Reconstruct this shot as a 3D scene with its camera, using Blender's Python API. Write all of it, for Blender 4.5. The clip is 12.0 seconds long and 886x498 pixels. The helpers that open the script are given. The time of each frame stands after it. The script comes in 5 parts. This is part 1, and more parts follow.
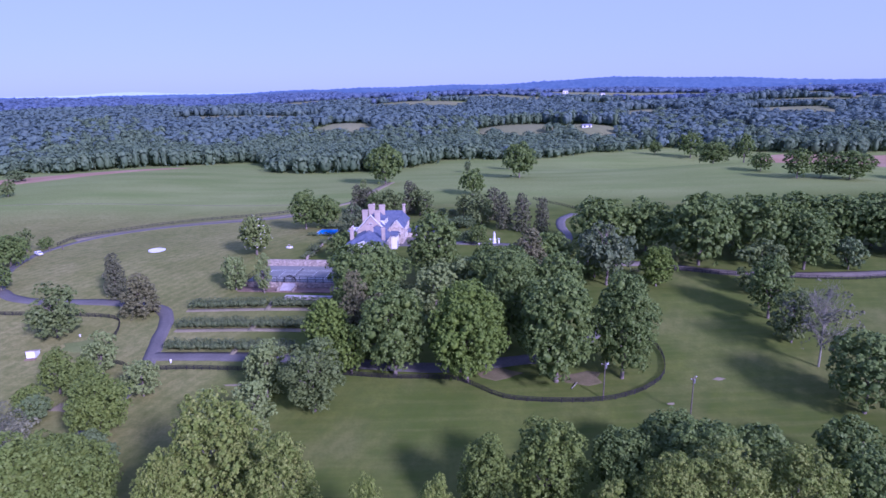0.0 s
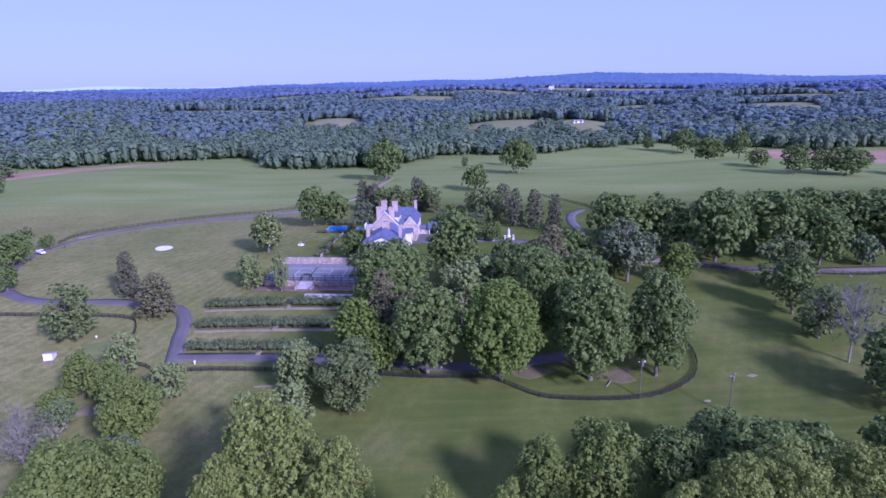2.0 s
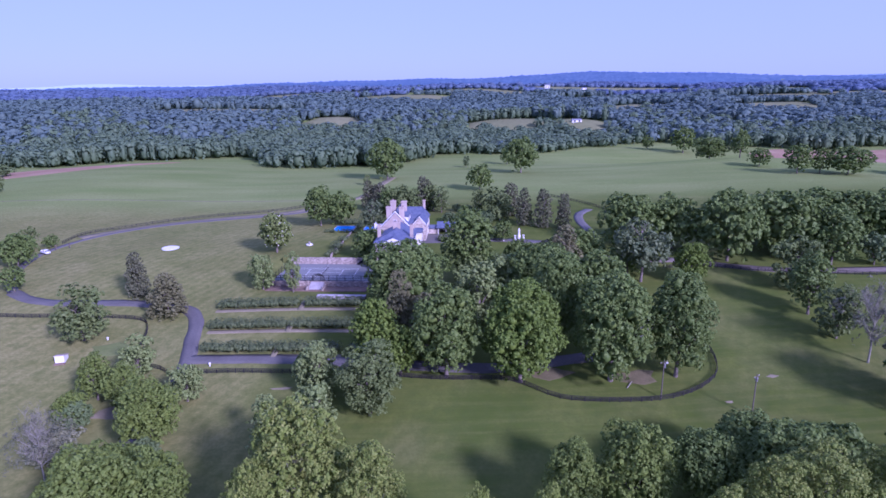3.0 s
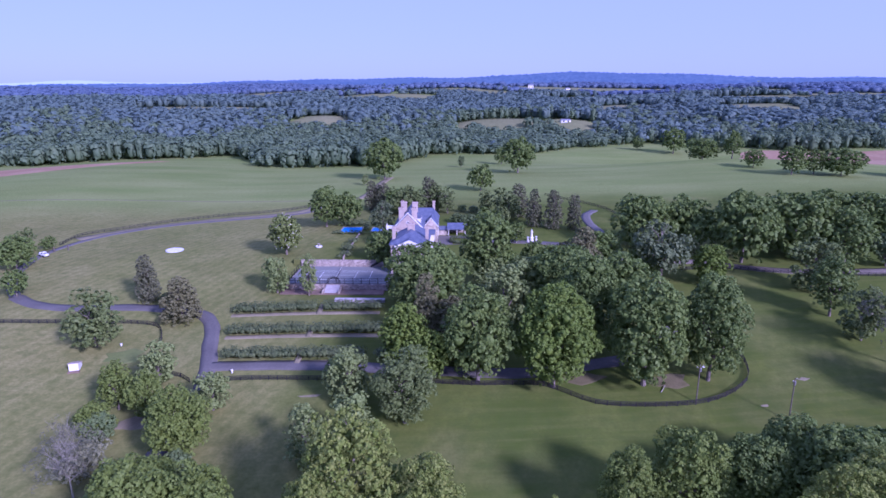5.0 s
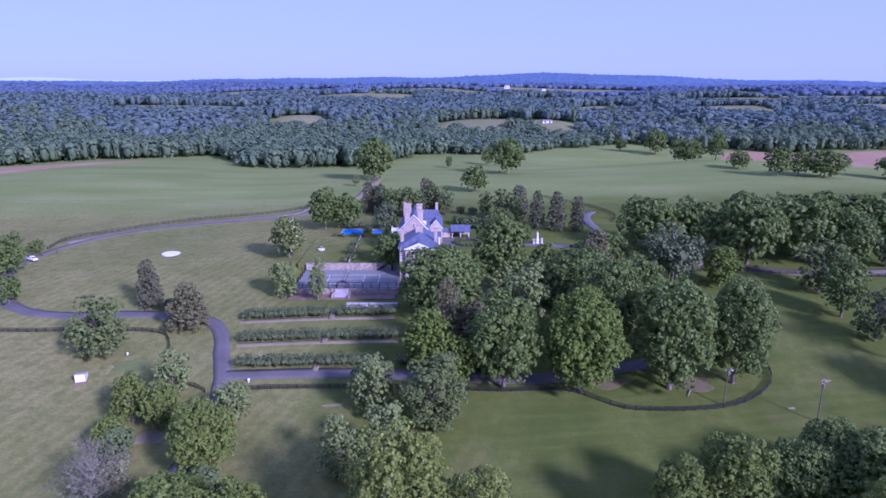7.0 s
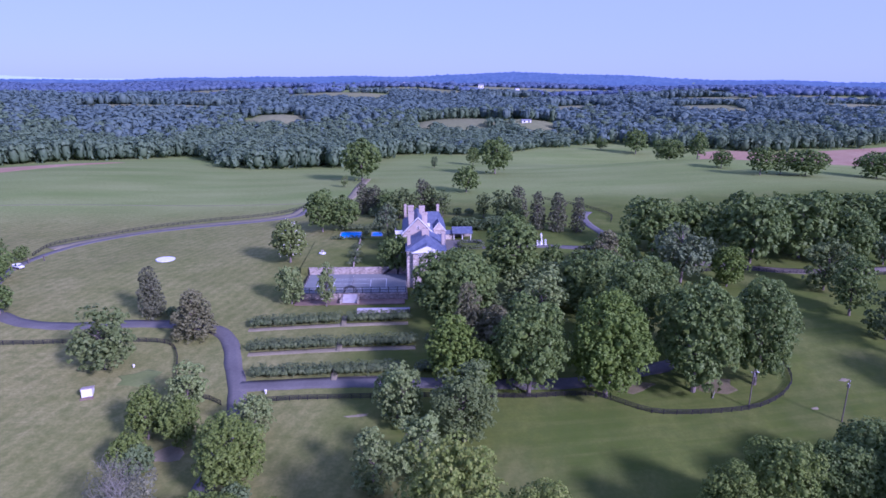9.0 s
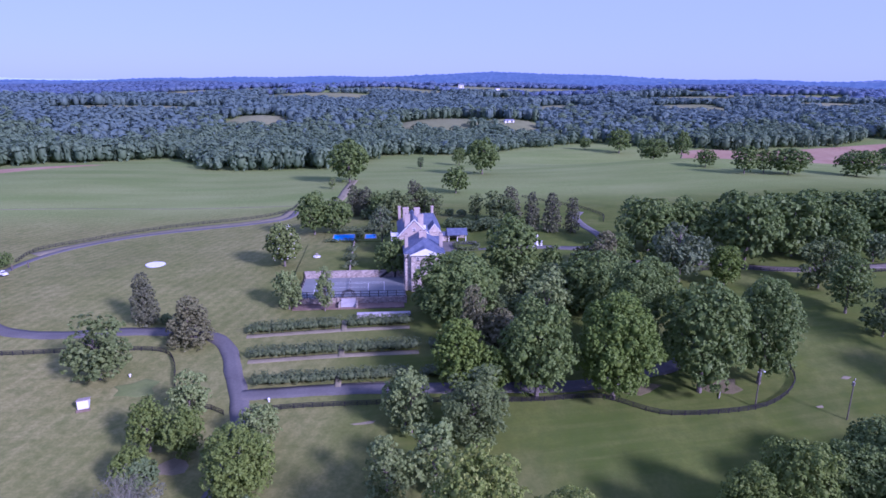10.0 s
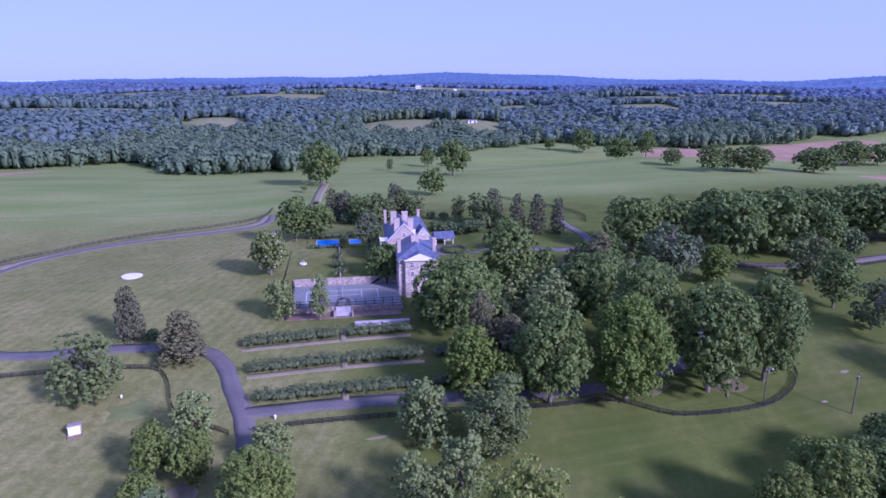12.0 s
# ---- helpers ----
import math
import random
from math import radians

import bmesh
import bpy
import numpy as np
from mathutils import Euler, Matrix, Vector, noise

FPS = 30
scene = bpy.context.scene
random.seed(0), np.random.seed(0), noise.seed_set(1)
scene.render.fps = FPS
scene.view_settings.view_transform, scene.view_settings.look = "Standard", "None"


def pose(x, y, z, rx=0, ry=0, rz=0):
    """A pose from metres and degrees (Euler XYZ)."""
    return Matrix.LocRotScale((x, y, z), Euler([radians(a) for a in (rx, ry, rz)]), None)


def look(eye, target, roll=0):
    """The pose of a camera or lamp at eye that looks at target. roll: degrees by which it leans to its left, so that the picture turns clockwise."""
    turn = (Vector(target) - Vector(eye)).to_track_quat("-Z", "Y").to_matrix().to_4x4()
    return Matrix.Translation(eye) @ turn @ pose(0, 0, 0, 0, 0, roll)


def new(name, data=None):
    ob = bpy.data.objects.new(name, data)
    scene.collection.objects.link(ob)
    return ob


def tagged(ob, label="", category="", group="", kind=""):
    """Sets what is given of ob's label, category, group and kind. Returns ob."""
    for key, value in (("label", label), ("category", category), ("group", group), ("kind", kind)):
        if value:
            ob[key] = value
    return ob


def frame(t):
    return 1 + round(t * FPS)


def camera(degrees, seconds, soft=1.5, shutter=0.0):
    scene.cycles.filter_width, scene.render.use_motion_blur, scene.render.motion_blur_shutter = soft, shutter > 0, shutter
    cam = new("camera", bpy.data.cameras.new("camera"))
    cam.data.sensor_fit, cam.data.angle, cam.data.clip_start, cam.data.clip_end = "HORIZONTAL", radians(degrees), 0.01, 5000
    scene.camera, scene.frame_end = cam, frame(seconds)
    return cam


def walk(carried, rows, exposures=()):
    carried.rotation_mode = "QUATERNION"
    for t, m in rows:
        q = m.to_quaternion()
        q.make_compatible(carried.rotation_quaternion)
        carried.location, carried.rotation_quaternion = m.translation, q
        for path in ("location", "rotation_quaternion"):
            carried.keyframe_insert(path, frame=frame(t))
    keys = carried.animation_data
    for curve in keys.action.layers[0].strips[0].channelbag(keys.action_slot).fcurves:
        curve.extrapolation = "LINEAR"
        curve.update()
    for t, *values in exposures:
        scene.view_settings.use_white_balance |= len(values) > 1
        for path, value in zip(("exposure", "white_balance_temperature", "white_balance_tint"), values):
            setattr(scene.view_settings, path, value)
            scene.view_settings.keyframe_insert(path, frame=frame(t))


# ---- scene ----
cam = camera(70.6, 12.0, 1.6)
METRES, EYE, TILT, LEAN, TURN = 84.0, 75.96, -14.5, 1.0, 0.0
ROWS = [
    (0.0, 0.0, 0.0, 0.0, 0.0, 0.0, 0.0),
    (0.5, -0.0402, 0.0069, 0.0021, -0.52, -0.05, 0.06),
    (1.0, -0.0807, 0.0126, 0.0042, -0.73, -0.13, 0.04),
    (1.5, -0.1212, 0.0192, 0.0058, -1.08, -0.27, 0.08),
    (2.0, -0.1618, 0.0278, 0.0083, -1.66, -0.43, 0.22),
    (2.5, -0.2031, 0.0378, 0.011, -2.05, -0.52, 0.26),
    (3.0, -0.2436, 0.0482, 0.0138, -2.27, -0.54, 0.24),
    (5.0, -0.4054, 0.0958, 0.0268, -4.2, -0.62, 0.28),
    (5.5, -0.4458, 0.1081, 0.0298, -4.66, -0.6, 0.24),
    (6.0, -0.4855, 0.1219, 0.0329, -5.27, -0.63, 0.27),
    (6.5, -0.5248, 0.137, 0.0365, -6.06, -0.68, 0.37),
    (7.0, -0.5631, 0.1529, 0.0401, -6.76, -0.65, 0.47),
    (9.0, -0.7137, 0.2172, 0.0577, -9.45, -0.76, 1.02),
    (9.5, -0.7498, 0.2368, 0.0631, -10.46, -0.79, 1.31),
    (10.0, -0.7859, 0.2567, 0.0688, -11.34, -0.81, 1.58),
    (10.5, -0.821, 0.2768, 0.0744, -12.41, -0.83, 1.92),
    (11.0, -0.8563, 0.2971, 0.0799, -13.45, -0.88, 2.21),
    (11.5, -0.8916, 0.3181, 0.0847, -14.57, -0.9, 2.52),
    (12.0, -0.9278, 0.3395, 0.0904, -15.41, -0.93, 2.76),
]
walk(cam, [(t, pose(0, 0, EYE, TILT, LEAN, TURN) @ pose(METRES * x, METRES * y, METRES * z, 90 + pitch, roll, yaw)) for t, x, y, z, yaw, pitch, roll in ROWS],
     exposures=[(0.0, 0.80, 4640, 63), (12.0, 0.80, 4640, 63)])

# ---- world and sun: hazy low sun behind the camera to its right ----
SUN_ELEV, SUN_AZ = radians(29), math.atan2(0.62, -0.78)
world = bpy.data.worlds.new("sky")
scene.world = world
world.use_nodes = True
wn = world.node_tree
sky = wn.nodes.new("ShaderNodeTexSky")
sky.sky_type = "NISHITA"
sky.sun_disc = False
sky.sun_elevation, sky.sun_rotation = SUN_ELEV, SUN_AZ
sky.air_density, sky.dust_density, sky.ozone_density = 1.0, 1.2, 2.0
sky.altitude = 900
veil = wn.nodes.new("ShaderNodeMix")  # an even summer haze over the whole sky
veil.data_type = "RGBA"
veil.inputs[0].default_value = 0.88
veil.inputs[7].default_value = (3.05, 3.6, 5.0, 1)
wn.links.new(sky.outputs[0], veil.inputs[6])
wn.links.new(veil.outputs[2], wn.nodes["Background"].inputs[0])
wn.nodes["Background"].inputs[1].default_value = 0.09
sun = new("sun", bpy.data.lights.new("sun", "SUN"))
sun.data.energy, sun.data.angle, sun.data.color = 3.4, radians(8.0), (1.0, 0.88, 0.74)
sun.matrix_world = look((math.sin(SUN_AZ) * math.cos(SUN_ELEV) * 500, math.cos(SUN_AZ) * math.cos(SUN_ELEV) * 500, math.sin(SUN_ELEV) * 500), (0, 0, 0))


# ---- lie of the land ----
HILLS = [(0.0, 268.1, 107.2, 80.4, 7.8), (-143.0, 268.1, 98.3, 80.4, 3.6), (125.1, 268.1, 107.2, 89.4, 3.6), (-259.1, 482.5, 107.2, 134.0, 7.9), (241.3, 446.8, 134.0, 134.0, 7.3), (0.0, 420.0, 143.0, 107.2, 6.6), (0.0, 107.2, 143.0, 53.6, -7.1), (-125.1, 134.0, 62.6, 53.6, -3.1), (80.4, 160.8, 53.6, 53.6, 0.3), (-62.6, 210.0, 35.7, 35.7, 0.1), (-268.1, 223.4, 134.0, 107.2, 1.0), (286.0, 268.1, 134.0, 134.0, 7.5), (0.0, -44.7, 268.1, 107.2, -18.5), (35.7, 143.0, 44.7, 35.7, -0.8), (-107.2, 196.6, 35.7, 35.7, -1.5), (250.2, 527.2, 53.6, 35.7, 0.3), (241, 592, 120, 42, -9.5), (259, 515, 95, 40, 4.0)]

# levelled ground of the estate, in its own directions: from, to, from, to, height, width of the bank
TERRACES = [(-44, 2, -20, 9, 5.3, 5.0), (-46, -7.2, 15.0, 50, 9.3, 4.0), (-40, 26, 34, 66, 10.2, 6.0)]
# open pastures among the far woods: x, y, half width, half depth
CLEAR = [(-135, 891, 44, 40), (100, 850, 62, 45), (195, 830, 40, 35), (330, 1010, 60, 60), (520, 960, 90, 60), (-330, 1050, 130, 45), (640, 1150, 160, 70), (420, 1330, 130, 70), (110, 1560, 150, 80), (-60, 1420, 120, 55), (-300, 1700, 170, 80), (760, 1500, 180, 90), (300, 1750, 160, 100), (560, 1800, 210, 100), (900, 1250, 200, 70), (820, 980, 120, 60)]


def step(a, b, x):
    t = np.clip((np.asarray(x, float) - a) / (b - a), 0, 1)
    return t * t * (3 - 2 * t)


def ground_z(x, y):
    """Height of the land: rolling hills, a rise behind the woods and ridges on the skyline."""
    x, y = np.asarray(x, float), np.asarray(y, float)
    z = 1.79 + sum(h * np.exp(-((x - a) / s) ** 2 - ((y - b) / q) ** 2) for a, b, s, q, h in HILLS)
    r, az = np.hypot(x, y), np.degrees(np.arctan2(x, y))
    z = z + (22 * step(760, 1000, r) + 20 * step(1000, 2000, r)) * step(-600, 100, y)
    for cx, cy, a, b in CLEAR:
        z = z + 9 * np.exp(-((x - cx) / (1.5 * a)) ** 2 - ((y - cy - 0.4 * b) / (1.3 * b)) ** 2)
    ridge = 0 + 62 * np.exp(-((az - 16) / 12) ** 2) + 24 * np.exp(-((az + 5) / 9) ** 2) + 16 * np.exp(-((az - 33) / 8) ** 2) + 66 * np.exp(-((az - 56) / 11) ** 2)
    z = z + ridge * step(2300, 4300, r) + 2 * step(2000, 4500, r)
    z = z + step(800, 1800, r) * 9 * np.sin(x / 173 + 1.3) * np.sin(y / 211)
    c, s = math.cos(radians(6)), math.sin(radians(6))
    u, v = (x + 30.4) * c - (y - 228.8) * s, (x + 30.4) * s + (y - 228.8) * c
    for u0, u1, v0, v1, level, soft in TERRACES:
        w = step(u0 - soft, u0, u) * step(u1 + soft, u1, u) * step(v0 - soft, v0, v) * step(v1 + soft, v1, v)
        z = z * (1 - w) + level * w
    return z


def gz(x, y):
    return float(ground_z(x, y))


# ---- materials ----
def shader(name, rough=0.8, spec=0.2, metal=0.0):
    m = bpy.data.materials.new(name)
    m.use_nodes = True
    b = m.node_tree.nodes["Principled BSDF"]
    b.inputs["Roughness"].default_value, b.inputs["Metallic"].default_value = rough, metal
    b.inputs["Specular IOR Level"].default_value = spec
    return m, m.node_tree, b


def rgba(c):
    return (*c, 1.0)


def mixed(nt, fac, a, b):
    n = nt.nodes.new("ShaderNodeMix")
    n.data_type = "RGBA"
    for k, v in ((0, fac), (6, a), (7, b)):
        if isinstance(v, (int, float)):
            n.inputs[k].default_value = v
        elif isinstance(v, tuple):
            n.inputs[k].default_value = rgba(v)
        else:
            nt.links.new(v, n.inputs[k])
    return n.outputs[2]


def place_of(nt, scale=(1, 1, 1), turn=0.0):
    g, m = nt.nodes.new("ShaderNodeNewGeometry"), nt.nodes.new("ShaderNodeMapping")
    m.inputs["Scale"].default_value, m.inputs["Rotation"].default_value = scale, (0, 0, turn)
    nt.links.new(g.outputs["Position"], m.inputs[0])
    return m.outputs[0]


def noisy(nt, vec, scale, detail=4.0, lo=0.35, hi=0.65):
    n, r = nt.nodes.new("ShaderNodeTexNoise"), nt.nodes.new("ShaderNodeMapRange")
    n.inputs["Scale"].default_value, n.inputs["Detail"].default_value = scale, detail
    nt.links.new(vec, n.inputs["Vector"])
    r.inputs[1].default_value, r.inputs[2].default_value = lo, hi
    nt.links.new(n.outputs[0], r.inputs[0])
    return r.outputs[0]


def maths(nt, op, a, b=0.0):
    n = nt.nodes.new("ShaderNodeMath")
    n.operation = op
    for k, v in ((0, a), (1, b)):
        if isinstance(v, (int, float)):
            n.inputs[k].default_value = v
        else:
            nt.links.new(v, n.inputs[k])
    return n.outputs[0]


def ramp(nt, value, lo, hi):
    r = nt.nodes.new("ShaderNodeMapRange")
    r.interpolation_type = "SMOOTHSTEP"
    nt.links.new(value, r.inputs[0])
    r.inputs[1].default_value, r.inputs[2].default_value = lo, hi
    return r.outputs[0]


def bumped(nt, bsdf, height, strength, distance=0.1):
    b = nt.nodes.new("ShaderNodeBump")
    b.inputs["Strength"].default_value, b.inputs["Distance"].default_value = strength, distance
    nt.links.new(height, b.inputs["Height"])
    nt.links.new(b.outputs[0], bsdf.inputs["Normal"])


def surface(name, a, b, scale, rough=0.85, spec=0.2, fine=6.0, relief=0.3, dirt=(0.5, 0.5, 0.5), dirty=0.0, metal=0.0):
    """A worn surface: two colours in large patches, fine grain, relief, and a share of dirt."""
    m, nt, p = shader(name, rough, spec, metal)
    v = place_of(nt)
    col = mixed(nt, noisy(nt, v, scale), a, b)
    grain = noisy(nt, v, scale * fine, 5.0, 0.3, 0.7)
    col = mixed(nt, maths(nt, "MULTIPLY", grain, 0.35), col, tuple(0.6 * x for x in a))
    if dirty:
        col = mixed(nt, maths(nt, "MULTIPLY", noisy(nt, v, scale * 0.4, 3.0, 0.5, 0.75), dirty), col, dirt)
    nt.links.new(col, p.inputs["Base Color"])
    bumped(nt, p, grain, relief)
    return m


def masonry(name, a, b, joint, size):
    """Rough coursed rubble: stones of mixed colours between pale joints."""
    m, nt, p = shader(name, 0.9, 0.15)
    v = place_of(nt, (1, 1, 1.5))
    cell, edge = nt.nodes.new("ShaderNodeTexVoronoi"), nt.nodes.new("ShaderNodeTexVoronoi")
    edge.feature = "DISTANCE_TO_EDGE"
    for n in (cell, edge):
        n.inputs["Scale"].default_value = 1.0 / size
        nt.links.new(v, n.inputs["Vector"])
    s = nt.nodes.new("ShaderNodeSeparateColor")
    nt.links.new(cell.outputs["Color"], s.inputs[0])
    col = mixed(nt, s.outputs[0], a, b)
    col = mixed(nt, maths(nt, "MULTIPLY", noisy(nt, v, 0.35, 3.0, 0.45, 0.75), 0.35), col, tuple(0.6 * x for x in a))
    gap = ramp(nt, edge.outputs["Distance"], 0.0, 0.09)
    col = mixed(nt, gap, joint, col)
    nt.links.new(col, p.inputs["Base Color"])
    bumped(nt, p, gap, 0.6, 0.06)
    return m


def foliage(name, a, b, c, rough=0.6, spec=0.25, bloom=0.0, patches=0.35):
    """Leaves: colours differ from leaf cluster to leaf cluster and from tree to tree; light shines through a little."""
    m, nt, p = shader(name, rough, spec)
    geo, obj = nt.nodes.new("ShaderNodeNewGeometry"), nt.nodes.new("ShaderNodeObjectInfo")
    col = mixed(nt, geo.outputs["Random Per Island"], a, b)
    col = mixed(nt, maths(nt, "MULTIPLY", noisy(nt, place_of(nt), patches, 3.0), 0.6), col, c)
    col = mixed(nt, maths(nt, "MULTIPLY", obj.outputs["Random"], 0.45), col, c)
    if bloom:
        pale = maths(nt, "GREATER_THAN", geo.outputs["Random Per Island"], 1.0 - bloom)
        col = mixed(nt, pale, col, (0.75, 0.72, 0.62))
    nt.links.new(col, p.inputs["Base Color"])
    t, s = nt.nodes.new("ShaderNodeBsdfTranslucent"), nt.nodes.new("ShaderNodeMixShader")
    nt.links.new(col, t.inputs[0])
    s.inputs[0].default_value = 0.28
    nt.links.new(p.outputs[0], s.inputs[1])
    nt.links.new(t.outputs[0], s.inputs[2])
    nt.links.new(s.outputs[0], nt.nodes["Material Output"].inputs[0])
    return m


def meadow(name):
    m, nt, p = shader(name, 0.95, 0.03)
    v = place_of(nt)
    s = nt.nodes.new("ShaderNodeSeparateXYZ")
    nt.links.new(v, s.inputs[0])
    wob = maths(nt, "MULTIPLY", maths(nt, "SUBTRACT", noisy(nt, v, 0.02, 3.0, 0.0, 1.0), 0.5), 90.0)
    big, mid, fine = noisy(nt, v, 0.012, 5.0), noisy(nt, v, 0.08, 4.0), noisy(nt, v, 1.3, 3.0, 0.3, 0.7)
    lush = mixed(nt, mid, (0.058, 0.088, 0.013), (0.112, 0.136, 0.026))
    dry = mixed(nt, mid, (0.250, 0.240, 0.086), (0.305, 0.282, 0.112))
    north = mixed(nt, noisy(nt, place_of(nt, (0.3, 1.6, 1)), 0.03, 4.0), (0.180, 0.238, 0.068), (0.245, 0.285, 0.098))
    west = ramp(nt, maths(nt, "ADD", maths(nt, "MULTIPLY", s.outputs[0], -1.0), wob), 35.0, 95.0)
    west = maths(nt, "MULTIPLY", west, maths(nt, "ADD", 0.62, maths(nt, "MULTIPLY", ramp(nt, maths(nt, "ADD", s.outputs[1], maths(nt, "MULTIPLY", wob, 0.3)), 110.0, 180.0), 0.38)))
    lawn = mixed(nt, west, lush, dry)
    lawn = mixed(nt, maths(nt, "MULTIPLY", noisy(nt, v, 0.03, 4.0, 0.52, 0.72), 0.75), lawn, (0.205, 0.190, 0.075))
    streak = noisy(nt, place_of(nt, (0.10, 1.3, 1), radians(-22)), 0.45, 5.0, 0.42, 0.68)
    lawn = mixed(nt, maths(nt, "MULTIPLY", streak, 0.36), lawn, (0.165, 0.165, 0.050))
    tuft = noisy(nt, v, 0.35, 5.0, 0.45, 0.7)
    lawn = mixed(nt, maths(nt, "MULTIPLY", tuft, 0.42), lawn, (0.060, 0.092, 0.022))
    band = nt.nodes.new("ShaderNodeTexWave")
    band.inputs["Scale"].default_value, band.inputs["Distortion"].default_value, band.inputs["Detail"].default_value = 0.085, 3.0, 1.0
    nt.links.new(place_of(nt, (1, 1, 1), radians(28)), band.inputs[0])
    lawn = mixed(nt, maths(nt, "MULTIPLY", band.outputs[1], 0.22), lawn, (0.075, 0.098, 0.022))
    col = mixed(nt, ramp(nt, maths(nt, "ADD", s.outputs[1], maths(nt, "MULTIPLY", wob, 0.3)), 330.0, 400.0), lawn, north)
    col = mixed(nt, maths(nt, "MULTIPLY", big, 0.3), col, (0.10, 0.145, 0.028))
    col = mixed(nt, maths(nt, "MULTIPLY", fine, 0.42), col, (0.07, 0.088, 0.020))
    nt.links.new(col, p.inputs["Base Color"])
    bumped(nt, p, noisy(nt, v, 4.0, 4.0, 0.2, 0.8), 0.25, 0.15)
    return m


GRASS = meadow("meadow grass")
ASPHALT = surface("worn asphalt", (0.115, 0.110, 0.098), (0.145, 0.138, 0.122), 0.12, 0.85, 0.2, 12.0)
GRAVEL = surface("gravel", (0.17, 0.15, 0.12), (0.21, 0.185, 0.15), 0.3, 0.95, 0.1, 8.0)
SOIL = surface("red clay soil", (0.30, 0.195, 0.115), (0.35, 0.25, 0.15), 0.03, 0.95, 0.05, 9.0)
LUSH = surface("lush wet grass", (0.135, 0.172, 0.050), (0.165, 0.195, 0.062), 0.15, 0.9, 0.1)
LITTER = surface("leaf litter in thin grass", (0.125, 0.115, 0.055), (0.165, 0.142, 0.075), 0.4, 0.95, 0.05)
SANDY = surface("sandy worn soil", (0.21, 0.19, 0.115), (0.26, 0.23, 0.145), 0.3, 0.95, 0.05)
MULCH = surface("brown mulch", (0.17, 0.12, 0.09), (0.24, 0.18, 0.13), 0.3, 0.95, 0.05)
PALEGRASS = surface("pale pasture", (0.165, 0.18, 0.08), (0.21, 0.215, 0.105), 0.02, 0.95, 0.05, 9.0)
STONE = masonry("fieldstone wall", (0.27, 0.23, 0.18), (0.58, 0.51, 0.42), (0.52, 0.47, 0.40), 0.75)
WALLSTONE = masonry("garden wall stone", (0.20, 0.165, 0.13), (0.46, 0.40, 0.33), (0.34, 0.30, 0.25), 0.7)
STUCCO = surface("pale stucco", (0.40, 0.33, 0.27), (0.50, 0.42, 0.35), 0.4, 0.85, 0.2, 5.0, 0.2, (0.45, 0.40, 0.35), 0.4)
SLATE = surface("blue grey slate", (0.080, 0.098, 0.150), (0.125, 0.145, 0.205), 0.7, 0.55, 0.4, 5.0, 0.4)
WHITE = surface("white paint", (0.78, 0.77, 0.74), (0.70, 0.69, 0.66), 0.5, 0.5, 0.4, 6.0, 0.1)
MARBLE = surface("white marble", (0.80, 0.79, 0.77), (0.68, 0.68, 0.66), 0.8, 0.4, 0.4, 4.0, 0.2)
FENCEWOOD = surface("black fence boards", (0.020, 0.019, 0.019), (0.045, 0.042, 0.040), 1.5, 0.8, 0.2)
POLEWOOD = surface("weathered pole", (0.12, 0.105, 0.085), (0.18, 0.155, 0.125), 2.0, 0.9, 0.1)
COURT = surface("grey-green tennis court", (0.175, 0.19, 0.175), (0.205, 0.215, 0.195), 0.25, 0.8, 0.2, 8.0, 0.1)
LINEPAINT = surface("court line paint", (0.72, 0.72, 0.70), (0.62, 0.62, 0.60), 0.8, 0.7, 0.2)
STEEL = surface("galvanised steel", (0.30, 0.30, 0.32), (0.38, 0.38, 0.40), 2.0, 0.45, 0.5, 5.0, 0.1, metal=0.6)
POOLBLUE = surface("blue pool cover", (0.03, 0.28, 0.78), (0.05, 0.34, 0.86), 0.3, 0.35, 0.4, 6.0, 0.1)
FLAG = surface("flagstone paving", (0.36, 0.34, 0.34), (0.44, 0.42, 0.41), 0.8, 0.85, 0.2)
BARK = surface("grey bark", (0.16, 0.135, 0.11), (0.24, 0.21, 0.18), 2.0, 0.95, 0.1)
PALEBARK = surface("pale bark", (0.23, 0.225, 0.165), (0.31, 0.30, 0.23), 2.0, 0.9, 0.1)
CARPAINT = surface("white car paint", (0.78, 0.78, 0.78), (0.74, 0.74, 0.74), 0.4, 0.25, 0.5, 5.0, 0.0)
RUBBER = surface("black rubber", (0.02, 0.02, 0.02), (0.035, 0.035, 0.035), 3.0, 0.8, 0.2)
GLASS, _nt, _p = shader("dark glass", 0.08, 0.5)
_p.inputs["Base Color"].default_value = (0.03, 0.035, 0.045, 1)

